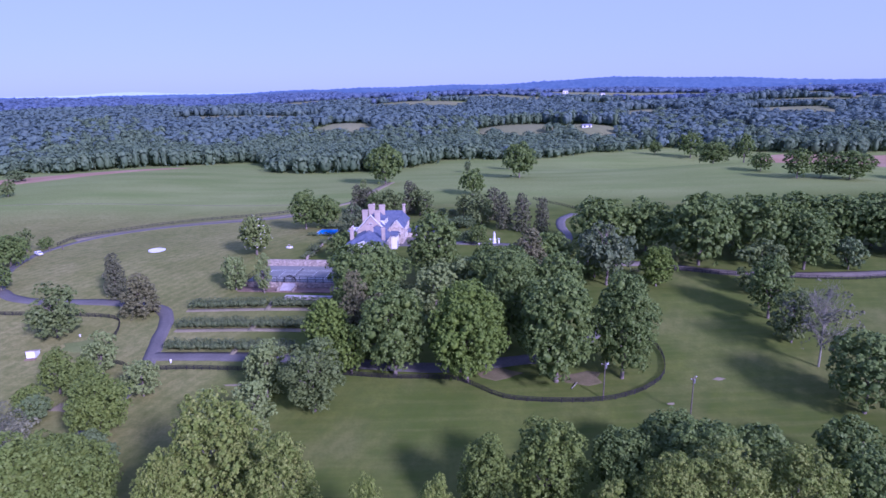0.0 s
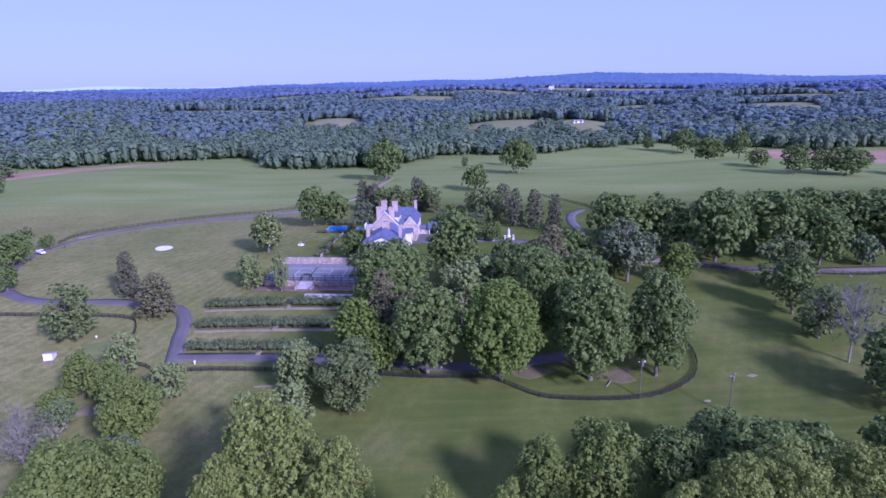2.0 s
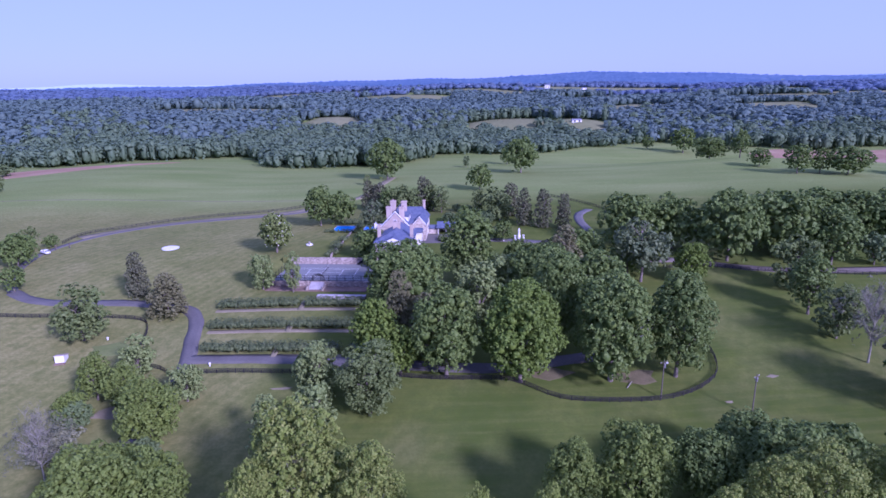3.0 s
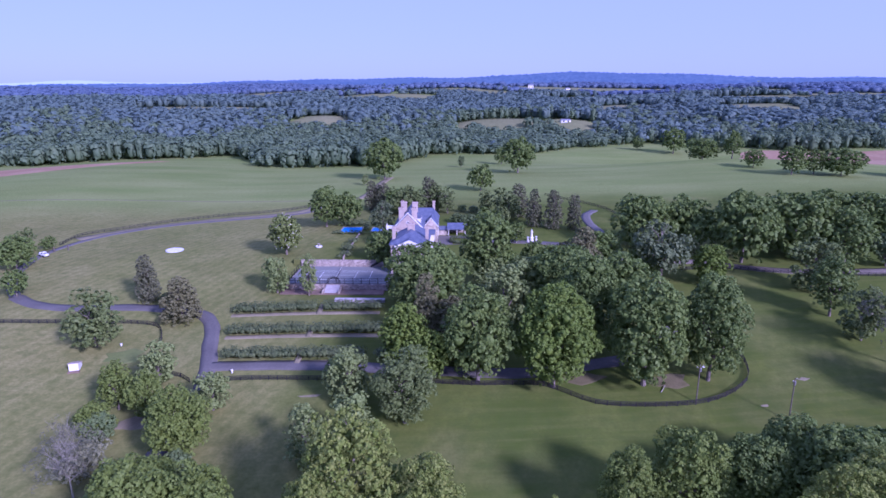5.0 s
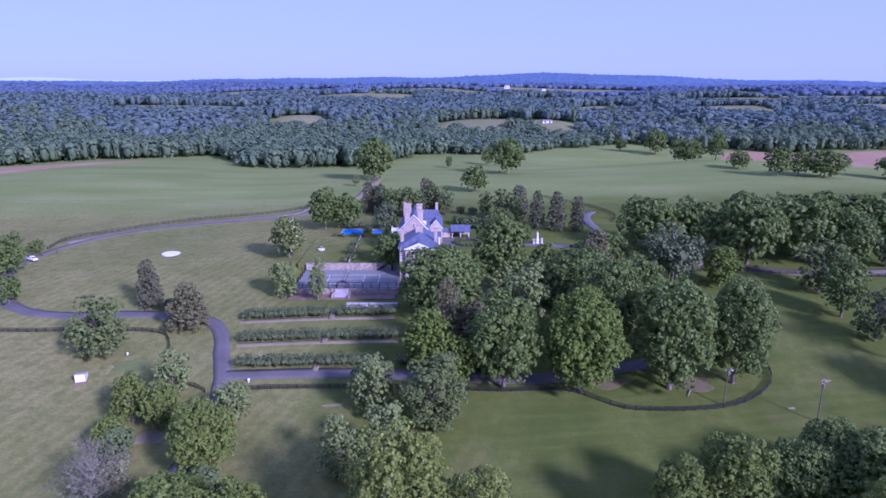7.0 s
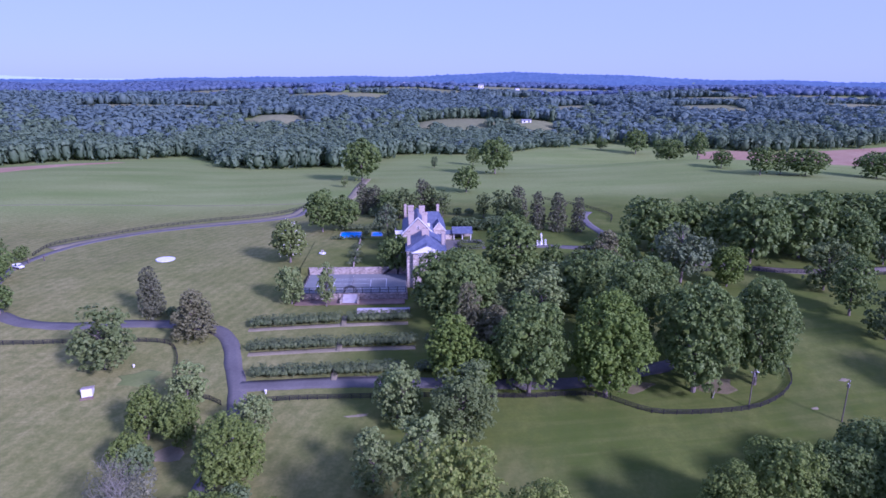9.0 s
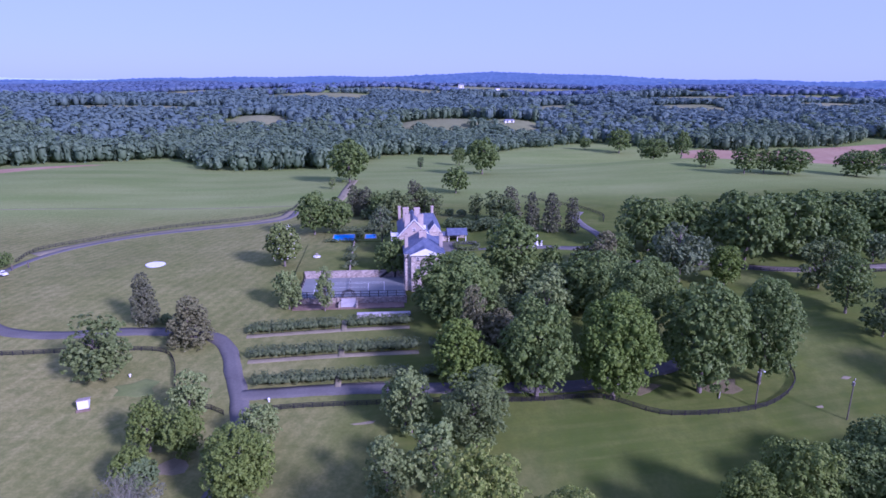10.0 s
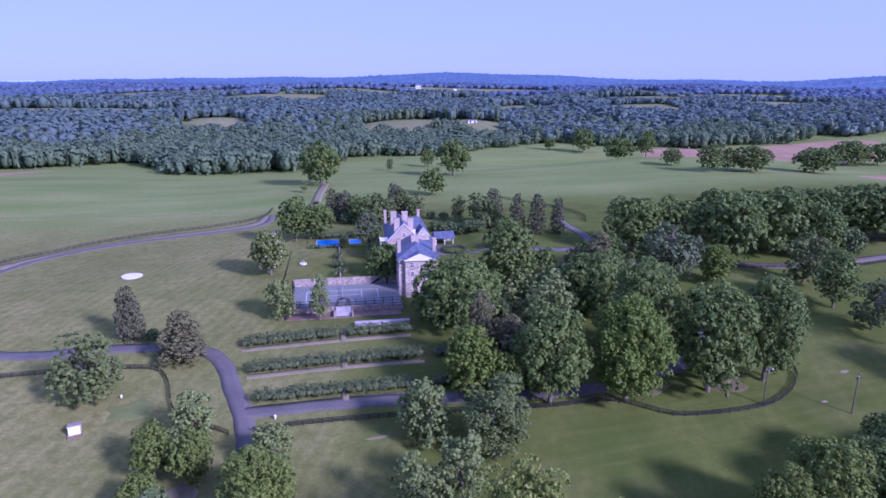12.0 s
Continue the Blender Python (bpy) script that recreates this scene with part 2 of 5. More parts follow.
LEAF = {
    "oak": foliage("oak leaves", (0.086, 0.140, 0.027), (0.183, 0.247, 0.051), (0.120, 0.178, 0.041)),
    "oakgrey": foliage("grey green leaves", (0.108, 0.157, 0.040), (0.184, 0.227, 0.067), (0.133, 0.182, 0.052)),
    "maple": foliage("maple leaves", (0.096, 0.152, 0.019), (0.185, 0.253, 0.035), (0.127, 0.195, 0.029)),
    "lime": foliage("light green leaves", (0.114, 0.170, 0.025), (0.195, 0.252, 0.044), (0.136, 0.190, 0.036)),
    "elm": foliage("soft green leaves", (0.154, 0.213, 0.057), (0.265, 0.319, 0.106), (0.195, 0.262, 0.074)),
    "tulip": foliage("silvery green leaves", (0.119, 0.180, 0.024), (0.286, 0.313, 0.071), (0.173, 0.234, 0.037)),
    "willow": foliage("pale willow leaves", (0.194, 0.216, 0.104), (0.321, 0.319, 0.178), (0.233, 0.251, 0.132)),
    "cedar": foliage("dark cedar needles", (0.104, 0.121, 0.050), (0.166, 0.181, 0.080), (0.132, 0.142, 0.079)),
    "hemlock": foliage("brownish needles", (0.149, 0.154, 0.064), (0.226, 0.220, 0.097), (0.171, 0.182, 0.077)),
    "pine": foliage("pine needles", (0.086, 0.131, 0.050), (0.163, 0.209, 0.086), (0.133, 0.170, 0.075)),
    "magnolia": foliage("magnolia leaves", (0.114, 0.165, 0.033), (0.239, 0.290, 0.078), (0.171, 0.221, 0.059), bloom=0.05),
    "shrub": foliage("shrub leaves", (0.095, 0.154, 0.045), (0.182, 0.235, 0.083), (0.133, 0.188, 0.070)),
    "hedge": foliage("hedge leaves", (0.075, 0.116, 0.040), (0.158, 0.196, 0.069), (0.125, 0.160, 0.068)),
    "bare": foliage("dry grey-green twigs", (0.120, 0.128, 0.070), (0.180, 0.182, 0.105), (0.140, 0.155, 0.080)),
    # aerial haze is put into these leaf colours, bluer with each farther band
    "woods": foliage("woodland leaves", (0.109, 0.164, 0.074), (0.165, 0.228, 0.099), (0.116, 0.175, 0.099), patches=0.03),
    "woods_mid": foliage("haze-tinted woodland leaves", (0.100, 0.154, 0.121), (0.139, 0.201, 0.154), (0.109, 0.165, 0.152), patches=0.015),
    "woods_far": foliage("haze-blue far woodland leaves", (0.100, 0.145, 0.207), (0.127, 0.176, 0.240), (0.105, 0.152, 0.235), patches=0.01),
}


# ---- mesh helpers ----
def part(name, bm, material, parent=None, label=""):
    me = bpy.data.meshes.new(name)
    bm.to_mesh(me)
    bm.free()
    me.materials.append(material)
    ob = new(name, me)
    ob.parent = parent
    return tagged(ob, label)


def sheet(name, verts, faces, materials, parent=None):
    """A mesh object from arrays of corners and of faces with equal corner counts."""
    me = bpy.data.meshes.new(name)
    verts, faces = np.asarray(verts, np.float32), np.asarray(faces, np.int32)
    n, k = faces.shape
    me.vertices.add(len(verts))
    me.vertices.foreach_set("co", verts.ravel())
    me.loops.add(n * k)
    me.loops.foreach_set("vertex_index", faces.ravel())
    me.polygons.add(n)
    me.polygons.foreach_set("loop_start", np.arange(0, n * k, k, dtype=np.int32))
    me.update(calc_edges=True)
    me.validate()
    for m in materials if isinstance(materials, (list, tuple)) else [materials]:
        me.materials.append(m)
    if name is None:
        return me
    ob = new(name, me)
    ob.parent = parent
    return ob


def empty(name, m, label="", category="", group=""):
    ob = new(name)
    ob.matrix_world = m
    return tagged(ob, label, category, group)


def box(bm, x0, x1, y0, y1, z0, z1, bevel=0.0):
    vs = bmesh.ops.create_cube(bm, size=1.0, matrix=Matrix.LocRotScale(((x0 + x1) / 2, (y0 + y1) / 2, (z0 + z1) / 2), None, (x1 - x0, y1 - y0, z1 - z0)))["verts"]
    if bevel:
        bmesh.ops.bevel(bm, geom=list({e for v in vs for e in v.link_edges}), offset=bevel, segments=1, affect="EDGES")
    return bm


def boxed(name, dims, material, parent, label="", bevel=0.0):
    return part(name, box(bmesh.new(), *dims, bevel), material, parent, label)


def tube(bm, a, b, r0, r1, n=7):
    a, b = Vector(a), Vector(b)
    q = (b - a).to_track_quat("Z", "Y").to_matrix()
    rings = []
    for c, r in ((a, r0), (b, r1)):
        rings.append([bm.verts.new(c + q @ Vector((r * math.cos(2 * math.pi * i / n), r * math.sin(2 * math.pi * i / n), 0))) for i in range(n)])
    for i in range(n):
        bm.faces.new((rings[0][i], rings[0][(i + 1) % n], rings[1][(i + 1) % n], rings[1][i]))
    bm.faces.new(rings[1])
    return bm


def spline(points, gap):
    """Points at about equal gaps along a smooth line through the points."""
    p = [np.array(q, float) for q in points]
    p = [2 * p[0] - p[1]] + p + [2 * p[-1] - p[-2]]
    out = []
    for a, b, c, d in zip(p, p[1:], p[2:], p[3:]):
        n = max(1, int(np.linalg.norm(c - b) / gap))
        for i in range(n):
            t = i / n
            out.append(0.5 * (2 * b + (c - a) * t + (2 * a - 5 * b + 4 * c - d) * t * t + (3 * b - a - 3 * c + d) * t ** 3))
    return np.array(out + [p[-2]])


def ribbon(name, points, width, lift, material, label, category, depth=0.3):
    """A road or path laid along a line, following the land, with sides that go into the ground."""
    c = spline(points, 2.5)
    d = np.gradient(c, axis=0)
    d /= np.linalg.norm(d, axis=1)[:, None]
    nrm = np.stack([-d[:, 1], d[:, 0]], 1)
    w = width / 2 * (1 + 0.05 * np.sin(np.arange(len(c)) * 1.7))[:, None]
    rows = []
    for off, dz in ((-1.0, -depth), (-1.0, lift), (-0.33, lift + 0.03), (0.33, lift + 0.03), (1.0, lift), (1.0, -depth)):
        q = c + nrm * w * off
        rows.append(np.stack([q[:, 0], q[:, 1], ground_z(q[:, 0], q[:, 1]) + dz], 1))
    v = np.stack(rows, 1)
    n, k = v.shape[:2]
    i = np.arange(n - 1)[:, None] * k + np.arange(k - 1)
    f = np.stack([i, i + k, i + k + 1, i + 1], -1).reshape(-1, 4)
    return tagged(sheet(name, v.reshape(-1, 3), f, material), label, category, kind="structure")


def patch(name, outline, lift, material, label, category, gap=8.0):
    """A field laid over the land inside an outline; its rim is uneven."""
    o = spline(list(outline) + [outline[0]], gap)[:-1]
    c = o.mean(axis=0)
    rings = np.linspace(0, 1, 9)[1:]
    v = [[*c, gz(*c) + lift]]
    for s in rings:
        q = c + (o - c) * s
        v += [[x, y, gz(x, y) + (lift if s < 0.99 else -0.3)] for x, y in q]
    n = len(o)
    f = [(0, 1 + i, 1 + (i + 1) % n) for i in range(n)]
    for r in range(len(rings) - 1):
        for i in range(n):
            a, b = 1 + r * n + i, 1 + r * n + (i + 1) % n
            f += [(a, a + n, b + n), (a, b + n, b)]
    return tagged(sheet(name, v, f, material), label, category, kind="structure")


# ---- ground: one sheet to the horizon ----
def axis(lo, hi, fine, out):
    inner = np.arange(lo, hi + fine, fine)
    far = np.cumsum(fine * 1.16 ** np.arange(1, 60))
    far = far[far < out]
    return np.concatenate([(lo - far)[::-1], inner, hi + far])


gx, gy = axis(-260, 260, 4.0, 5200), axis(60, 460, 4.0, 4700)
GX, GY = np.meshgrid(gx, gy)
idx = np.arange(GX.size).reshape(GX.shape)
faces = np.stack([idx[:-1, :-1], idx[:-1, 1:], idx[1:, 1:], idx[1:, :-1]], -1).reshape(-1, 4)
ground = sheet("ground", np.stack([GX, GY, ground_z(GX, GY)], -1).reshape(-1, 3), faces, GRASS)
ground.data.polygons.foreach_set("use_smooth", np.ones(len(faces), bool))
tagged(ground, "rolling mown grassland with dry and lush patches", "ground", kind="structure")

# ---- roads and fields ----
ribbon("road", [(-76.8, 366.4), (-82.2, 344.9), (-99.2, 336.0), (-123.3, 330.6), (-145.7, 323.5), (-164.4, 311.0), (-176.9, 294.9), (-183.2, 273.4), (-181.4, 253.8), (-174.3, 234.1), (-166.2, 221.6)], 3.6, 0.12, ASPHALT, "narrow curving lane of worn asphalt", "road")
ribbon("road", [(-166.2, 221.6), (-156.4, 214.5), (-143.0, 210.9), (-123.3, 210.9), (-108.1, 208.2), (-98.3, 203.7), (-92.9, 194.8), (-90.3, 182.3), (-88.0, 172.5), (-86.7, 160.0), (-87.6, 148.3), (-90.3, 134.0)], 4.6, 0.12, ASPHALT, "curving lane of worn purplish asphalt", "road")
ribbon("road", [(-87.6, 171.6), (-78.6, 170.7), (-69.7, 169.8), (-55.4, 168.0), (-44.7, 166.2), (-26.8, 163.5), (-1.8, 160.8), (17.9, 163.5), (30.4, 166.2), (42.9, 175.1), (50.0, 183.2)], 4.4, 0.14, ASPHALT, "asphalt drive below the hedges", "road")
ribbon("road", [(49.1, 234.1), (65.2, 231.4), (78.6, 230.5), (96.5, 223.4), (115.3, 218.9), (135.8, 218.0), (160.0, 218.0), (192.1, 219.8), (250.2, 225.2)], 5.0, 0.15, GRAVEL, "pale gravel lane beside the tree row", "road")
ribbon("road", [(-12.5, 260.9), (-3.6, 260.0), (10.7, 257.4), (24.1, 254.7), (35.7, 252.0), (48.3, 253.8), (53.6, 268.1), (54.5, 288.6), (59.0, 308.3), (67.9, 323.5)], 4.4, 0.13, ASPHALT, "asphalt drive to the mansion", "road")
ribbon("verge", [(-182, 299), (-165, 314), (-146, 326), (-124, 334.5), (-100, 340), (-84, 350), (-79, 366)], 8.0, 0.06, SANDY, "dry pale verge beside the lane", "verge")
ribbon("track", [(-74, 366), (-60, 378), (-53, 394), (-48, 424), (-40, 470)], 5.5, 0.10, SANDY, "pale worn farm track through the field", "track")
ribbon("track", [(-300, 398), (-213, 396), (-173, 393), (-131, 387), (-78, 380)], 1.8, 0.08, PALEGRASS, "thin pale mown line in the field", "track")


def worn(x, y, a, b, material, label):
    ring = [(x + a * math.cos(k * 0.628) * (1 + 0.3 * math.sin(k * 2.3 + x)), y + b * math.sin(k * 0.628) * (1 + 0.3 * math.cos(k * 1.7 + y))) for k in range(10)]
    patch("bare_patch", ring, 0.05, material, label, "bare patch", 3.0)


worn(56, 143, 1.1, 0.5, SANDY, "patch of bare sandy soil in the meadow")
worn(72, 152, 1.7, 0.7, SANDY, "patch of bare sandy soil in the meadow")
worn(-100, 148, 4.0, 3.0, SANDY, "patch of bare brown soil under trees")
worn(-58, 155, 3.4, 0.5, SANDY, "patch of pale rubble in the grass")
worn(-114.1, 179.6, 6.0, 4.5, LUSH, "lush green patch in the dry pasture")
worn(36, 155, 7.0, 3.5, LITTER, "brown leaf litter under the grove")
worn(14, 158, 6.0, 3.0, LITTER, "brown leaf litter under the grove")
patch("field", [(-420.0, 536.2), (-361.9, 563.0), (-303.8, 585.3), (-236.8, 600.5), (-268.1, 571.9), (-348.5, 500.4)], 0.35, SOIL, "strip of bare red clay soil", "field")
patch("field", [(294.9, 616.6), (353.0, 663.1), (406.6, 636.2), (500.4, 639.8), (607.6, 616.6), (589.8, 536.2), (500.4, 500.4), (393.2, 511.1), (312.8, 554.0)], 0.5, SOIL, "ploughed red soil field", "field")
patch("field", [(348.5, 403.9), (393.2, 412.8), (464.7, 402.1), (464.7, 357.4), (375.3, 361.9)], 0.4, SOIL, "ploughed red soil field", "field")


# ---- trees ----
def leaf_cards(rng, pts, nrm, size, droop=0.0, loose=0.45):
    """One bent leaf cluster at each point: arrays of corners and faces."""
    n = len(pts)
    nr = nrm + rng.normal(0, loose, (n, 3)) + np.array([0, 0, 0.2 - droop])
    nr /= np.linalg.norm(nr, axis=1)[:, None]
    t = np.cross(nr, rng.normal(0, 1, (n, 3)))
    t /= np.linalg.norm(t, axis=1)[:, None]
    b = np.cross(nr, t)
    s = size * rng.uniform(0.6, 1.4, (n, 1))
    v = np.stack([pts + t * s, pts + b * s * 0.6 + nr * s * 0.15, pts - t * s * 0.9, pts - b * s * 0.65 + nr * s * 0.1], 1)
    return v.reshape(-1, 3), np.arange(4 * n).reshape(-1, 4)


def ball(sub):
    """Corners and triangles of a unit ball."""
    bm = bmesh.new()
    bmesh.ops.create_icosphere(bm, subdivisions=sub, radius=1.0)
    bm.verts.ensure_lookup_table()
    v, f = np.array([q.co[:] for q in bm.verts]), np.array([[q.index for q in t.verts] for t in bm.faces])
    bm.free()
    return v, f


BALL_V, BALL_F = ball(1)


def mesh_of(name, verts, tris, material):
    """A smooth-shaded triangle mesh."""
    me = bpy.data.meshes.new(name)
    n = len(tris)
    me.vertices.add(len(verts))
    me.vertices.foreach_set("co", np.asarray(verts, np.float32).ravel())
    me.loops.add(3 * n)
    me.loops.foreach_set("vertex_index", np.asarray(tris, np.int32).ravel())
    me.polygons.add(n)
    me.polygons.foreach_set("loop_start", np.arange(0, 3 * n, 3, dtype=np.int32))
    me.polygons.foreach_set("use_smooth", np.ones(n, bool))
    me.update(calc_edges=True)
    me.materials.append(material)
    return me


def crown_mesh(name, seed, lobes, cards, size, material, droop=0.0, core=0.8, tuft=0.36):
    """A crown in three scales: boughs (centre, radius) with dark inner masses, tufts on each bough, leaf clusters on each tuft."""
    rng = np.random.default_rng(seed)
    lobes = np.asarray(lobes, float)
    vs, fs, base = [], [], 0
    if core:
        for x, y, z, r in lobes:
            vs.append(BALL_V * (r * core * rng.uniform(0.55, 1.0, (len(BALL_V), 1))) + (x, y, z))
            fs.append(BALL_F + base)
            base += len(BALL_V)
    share = lobes[:, 3] ** 2
    tufts = cards // 9
    pick = rng.choice(len(lobes), tufts * 4, p=share / share.sum())
    d = rng.normal(0, 1, (len(pick), 3))
    d[:, 2] = np.where(d[:, 2] < -0.45, -d[:, 2], d[:, 2])
    d /= np.linalg.norm(d, axis=1)[:, None]
    c = lobes[pick, :3] + d * lobes[pick, 3:4] * rng.uniform(0.86, 1.06, (len(pick), 1))
    far = (np.linalg.norm(c[:, None, :] - lobes[None, :, :3], axis=2) / lobes[None, :, 3]).min(axis=1)
    ok = np.flatnonzero(far > 0.8)[:tufts]
    c, d, r = c[ok], d[ok], lobes[pick[ok], 3:4] * tuft * rng.uniform(0.65, 1.3, (len(ok), 1))
    k = np.repeat(np.arange(len(ok)), max(1, cards // max(1, len(ok))))
    e = d[k] * 0.8 + (0, 0, 0.2) + rng.normal(0, 0.55, (len(k), 3))
    e /= np.linalg.norm(e, axis=1)[:, None]
    pts = c[k] + e * r[k] * rng.uniform(0.72, 1.12, (len(k), 1))
    v, f = leaf_cards(rng, pts, e, size, droop)
    fs += [f[:, :3] + base, f[:, [0, 2, 3]] + base]
    return mesh_of(name, np.concatenate(vs + [v]), np.concatenate(fs), material)


def round_lobes(seed, n, lo, hi, flat=0.0, reach=0.68):
    """Boughs spread over a dome of radius 1 (z from -1 to 1), with uneven reach."""
    rng = np.random.default_rng(seed)
    out = []
    for i in range(n):
        z = 1 - 1.86 * (i + 0.5) / n
        a = i * 2.39996 + rng.uniform(-0.4, 0.4)
        k = math.sqrt(max(0.05, 1 - z * z)) * (1.0 if z > -0.2 else 0.92)
        s = reach * rng.uniform(0.8, 1.12)
        out.append((s * k * math.cos(a), s * k * math.sin(a), s * z * (1 - flat), rng.uniform(lo, hi)))
    return out + [(0, 0, 0.1, 0.6), (0.1, -0.1, -0.35, 0.5), (0.2, 0.2, 0.35, 0.4)]


def spire_lobes(seed, n, taper, lo, hi, bulge=0.35):
    rng = np.random.default_rng(seed)
    out = []
    for i in range(n):
        s = (i + 0.5) / n
        r = min(1.0, (s / bulge) ** 0.5 + 0.35) * (1 - s) ** taper * rng.uniform(0.78, 1.12)
        a = i * 2.39996
        k = rng.uniform(lo, hi) * (0.35 + 0.65 * r)
        out.append((r * (1 - k * 0.6) * math.cos(a), r * (1 - k * 0.6) * math.sin(a), -1 + 2 * s, k))
    return out + [(0, 0, -0.5 + 0.3 * i, 0.42 * (1 - i / 6)) for i in range(5)]


def sparse_lobes(seed, n, lo, hi):
    rng = np.random.default_rng(seed)
    out = []
    while len(out) < n:
        p = rng.uniform(-0.85, 0.85, 3)
        if 0.25 < np.linalg.norm(p) < 0.86 and p[2] > -0.75:
            out.append((*p, rng.uniform(lo, hi)))
    return out


# kind: boughs, leaf clusters, cluster size, foot of the crown, bark, core, droop, tuft
KINDS = {
    "oak": (lambda s, n: round_lobes(s, int(44 * n), 0.20, 0.34, reach=0.76), 10000, 0.035, -0.02, BARK, 0.62, 0.0, 0.36),
    "oakgrey": (lambda s, n: sparse_lobes(s, int(50 * n), 0.17, 0.29), 9000, 0.034, -0.06, BARK, 0.55, 0.0, 0.4),
    "maple": (lambda s, n: round_lobes(s, int(60 * n), 0.20, 0.27, reach=0.80), 14000, 0.031, -0.02, BARK, 0.7, 0.0, 0.36),
    "lime": (lambda s, n: round_lobes(s, int(46 * n), 0.16, 0.29, reach=0.78), 11000, 0.033, -0.04, BARK, 0.58, 0.0, 0.4),
    "elm": (lambda s, n: sparse_lobes(s, int(54 * n), 0.15, 0.27), 8000, 0.036, -0.06, BARK, 0.6, 0.1, 0.45),
    "tulip": (lambda s, n: round_lobes(s, int(80 * n), 0.12, 0.23, reach=0.85), 17000, 0.025, 0.0, PALEBARK, 0.52, 0.0, 0.4),
    "willow": (lambda s, n: sparse_lobes(s, int(50 * n), 0.13, 0.24), 6000, 0.034, 0.02, PALEBARK, 0.3, 0.2, 0.5),
    "cedar": (lambda s, n: spire_lobes(s, 90, 0.40, 0.22, 0.36), 14000, 0.040, 0.0, BARK, 0.42, 0.0, 0.3),
    "hemlock": (lambda s, n: spire_lobes(s, 90, 0.5, 0.22, 0.38, 0.3), 13000, 0.040, 0.0, BARK, 0.35, 0.3, 0.35),
    "pine": (lambda s, n: sparse_lobes(s, int(46 * n), 0.16, 0.27), 7000, 0.038, 0.12, BARK, 0.4, 0.0, 0.5),
    "magnolia": (lambda s, n: round_lobes(s, int(54 * n), 0.19, 0.30, reach=0.76), 12000, 0.034, -0.05, BARK, 0.72, 0.0, 0.36),
    "shrub": (lambda s, n: round_lobes(s, int(26 * n), 0.24, 0.38, reach=0.65), 6000, 0.042, -0.05, BARK, 0.72, 0.0, 0.36),
    "bare": (lambda s, n: sparse_lobes(s, int(40 * n), 0.16, 0.26), 3000, 0.022, 0.15, PALEBARK, 0.0, 0.0, 0.5),
}


def trunk_mesh(name, seed, top, bark, limbs, twigs=0):
    """A tapered trunk of height 1 with rising limbs; radius 1 is the crown's."""
    rng = np.random.default_rng(seed)
    bm = bmesh.new()
    pts = [Vector((0, 0, -0.03))]
    for i in range(1, 6):
        pts.append(Vector((rng.uniform(-0.03, 0.03) * i, rng.uniform(-0.03, 0.03) * i, top * i / 5)))
    rad = [0.042, 0.032, 0.027, 0.022, 0.016, 0.008] if twigs else [0.075, 0.055, 0.048, 0.04, 0.03, 0.015]
    for i in range(5):
        tube(bm, pts[i], pts[i + 1], rad[i], rad[i + 1], 8)
    for k in range(limbs):
        s = rng.uniform(0.25, 0.85)
        i = min(4, int(s * 5))
        a = pts[i].lerp(pts[i + 1], s * 5 - i)
        ang = k * 2.4 + rng.uniform(-0.3, 0.3)
        reach = rng.uniform(0.35, 0.8) * (1.1 - 0.5 * s)
        b = a + Vector((math.cos(ang) * reach * 0.5, math.sin(ang) * reach * 0.5, rng.uniform(0.08, 0.16)))
        c = b + Vector((math.cos(ang + 0.3) * reach * 0.5, math.sin(ang + 0.3) * reach * 0.5, rng.uniform(0.05, 0.15)))
        r = (0.014 if twigs else 0.026) * (1.15 - s)
        tube(bm, a, b, r, r * 0.7, 5)
        tube(bm, b, c, r * 0.7, r * 0.25, 5)
        for q in range(twigs):
            o = a.lerp(c, rng.uniform(0.35, 1.0)) if rng.random() < 0.4 else b.lerp(c, rng.uniform(0.0, 1.0))
            e = o + Vector((rng.uniform(-0.25, 0.25), rng.uniform(-0.25, 0.25), rng.uniform(0.03, 0.16)))
            tube(bm, o, e, r * 0.4, r * 0.1, 4)
            for _ in range(2):
                g = o.lerp(e, rng.uniform(0.4, 1.0))
                tube(bm, g, g + Vector((rng.uniform(-0.14, 0.14), rng.uniform(-0.14, 0.14), rng.uniform(0.0, 0.09))), r * 0.2, r * 0.07, 3)
    me = bpy.data.meshes.new(name)
    bm.to_mesh(me)
    bm.free()
    me.materials.append(bark)
    return me


PROTO = {}


def grown(kind, ratio, detail, v):
    """Crown and trunk of a kind, for a crown of that height over width, fuller where it is seen large."""
    ratio = min((1.0, 1.35, 1.8), key=lambda q: abs(q - ratio)) if kind not in ("cedar", "hemlock") else 2.0
    key = kind, ratio, detail, v
    if key not in PROTO:
        lobes, cards, size, foot, bark, core, droop, tuft = KINDS[kind]
        seed = 100 * list(KINDS).index(kind) + v
        if ratio == 2.0:
            boughs = [(x, y, 2.0 * z, 1.3 * r) for x, y, z, r in lobes(seed, 1.0)]
        else:
            boughs = [(x, y, ratio * z, r) for x, y, z, r in lobes(seed, ratio ** 0.7)]
        cards, size = int(cards * (0.92, 0.38, 0.16)[detail] * ratio ** 0.6), size * (1.25, 1.85, 2.6)[detail]
        PROTO[key] = (crown_mesh("crown", seed, boughs, cards, size, LEAF[kind], droop, core * (1.0, 0.88, 0.8)[detail], tuft),
                      trunk_mesh("trunk", seed, 0.9 if kind in ("bare", "pine", "cedar", "hemlock") else 0.7, bark, 26 if kind == "bare" else 12, 12 if kind == "bare" else 0))
    return PROTO[key] + (ratio,)


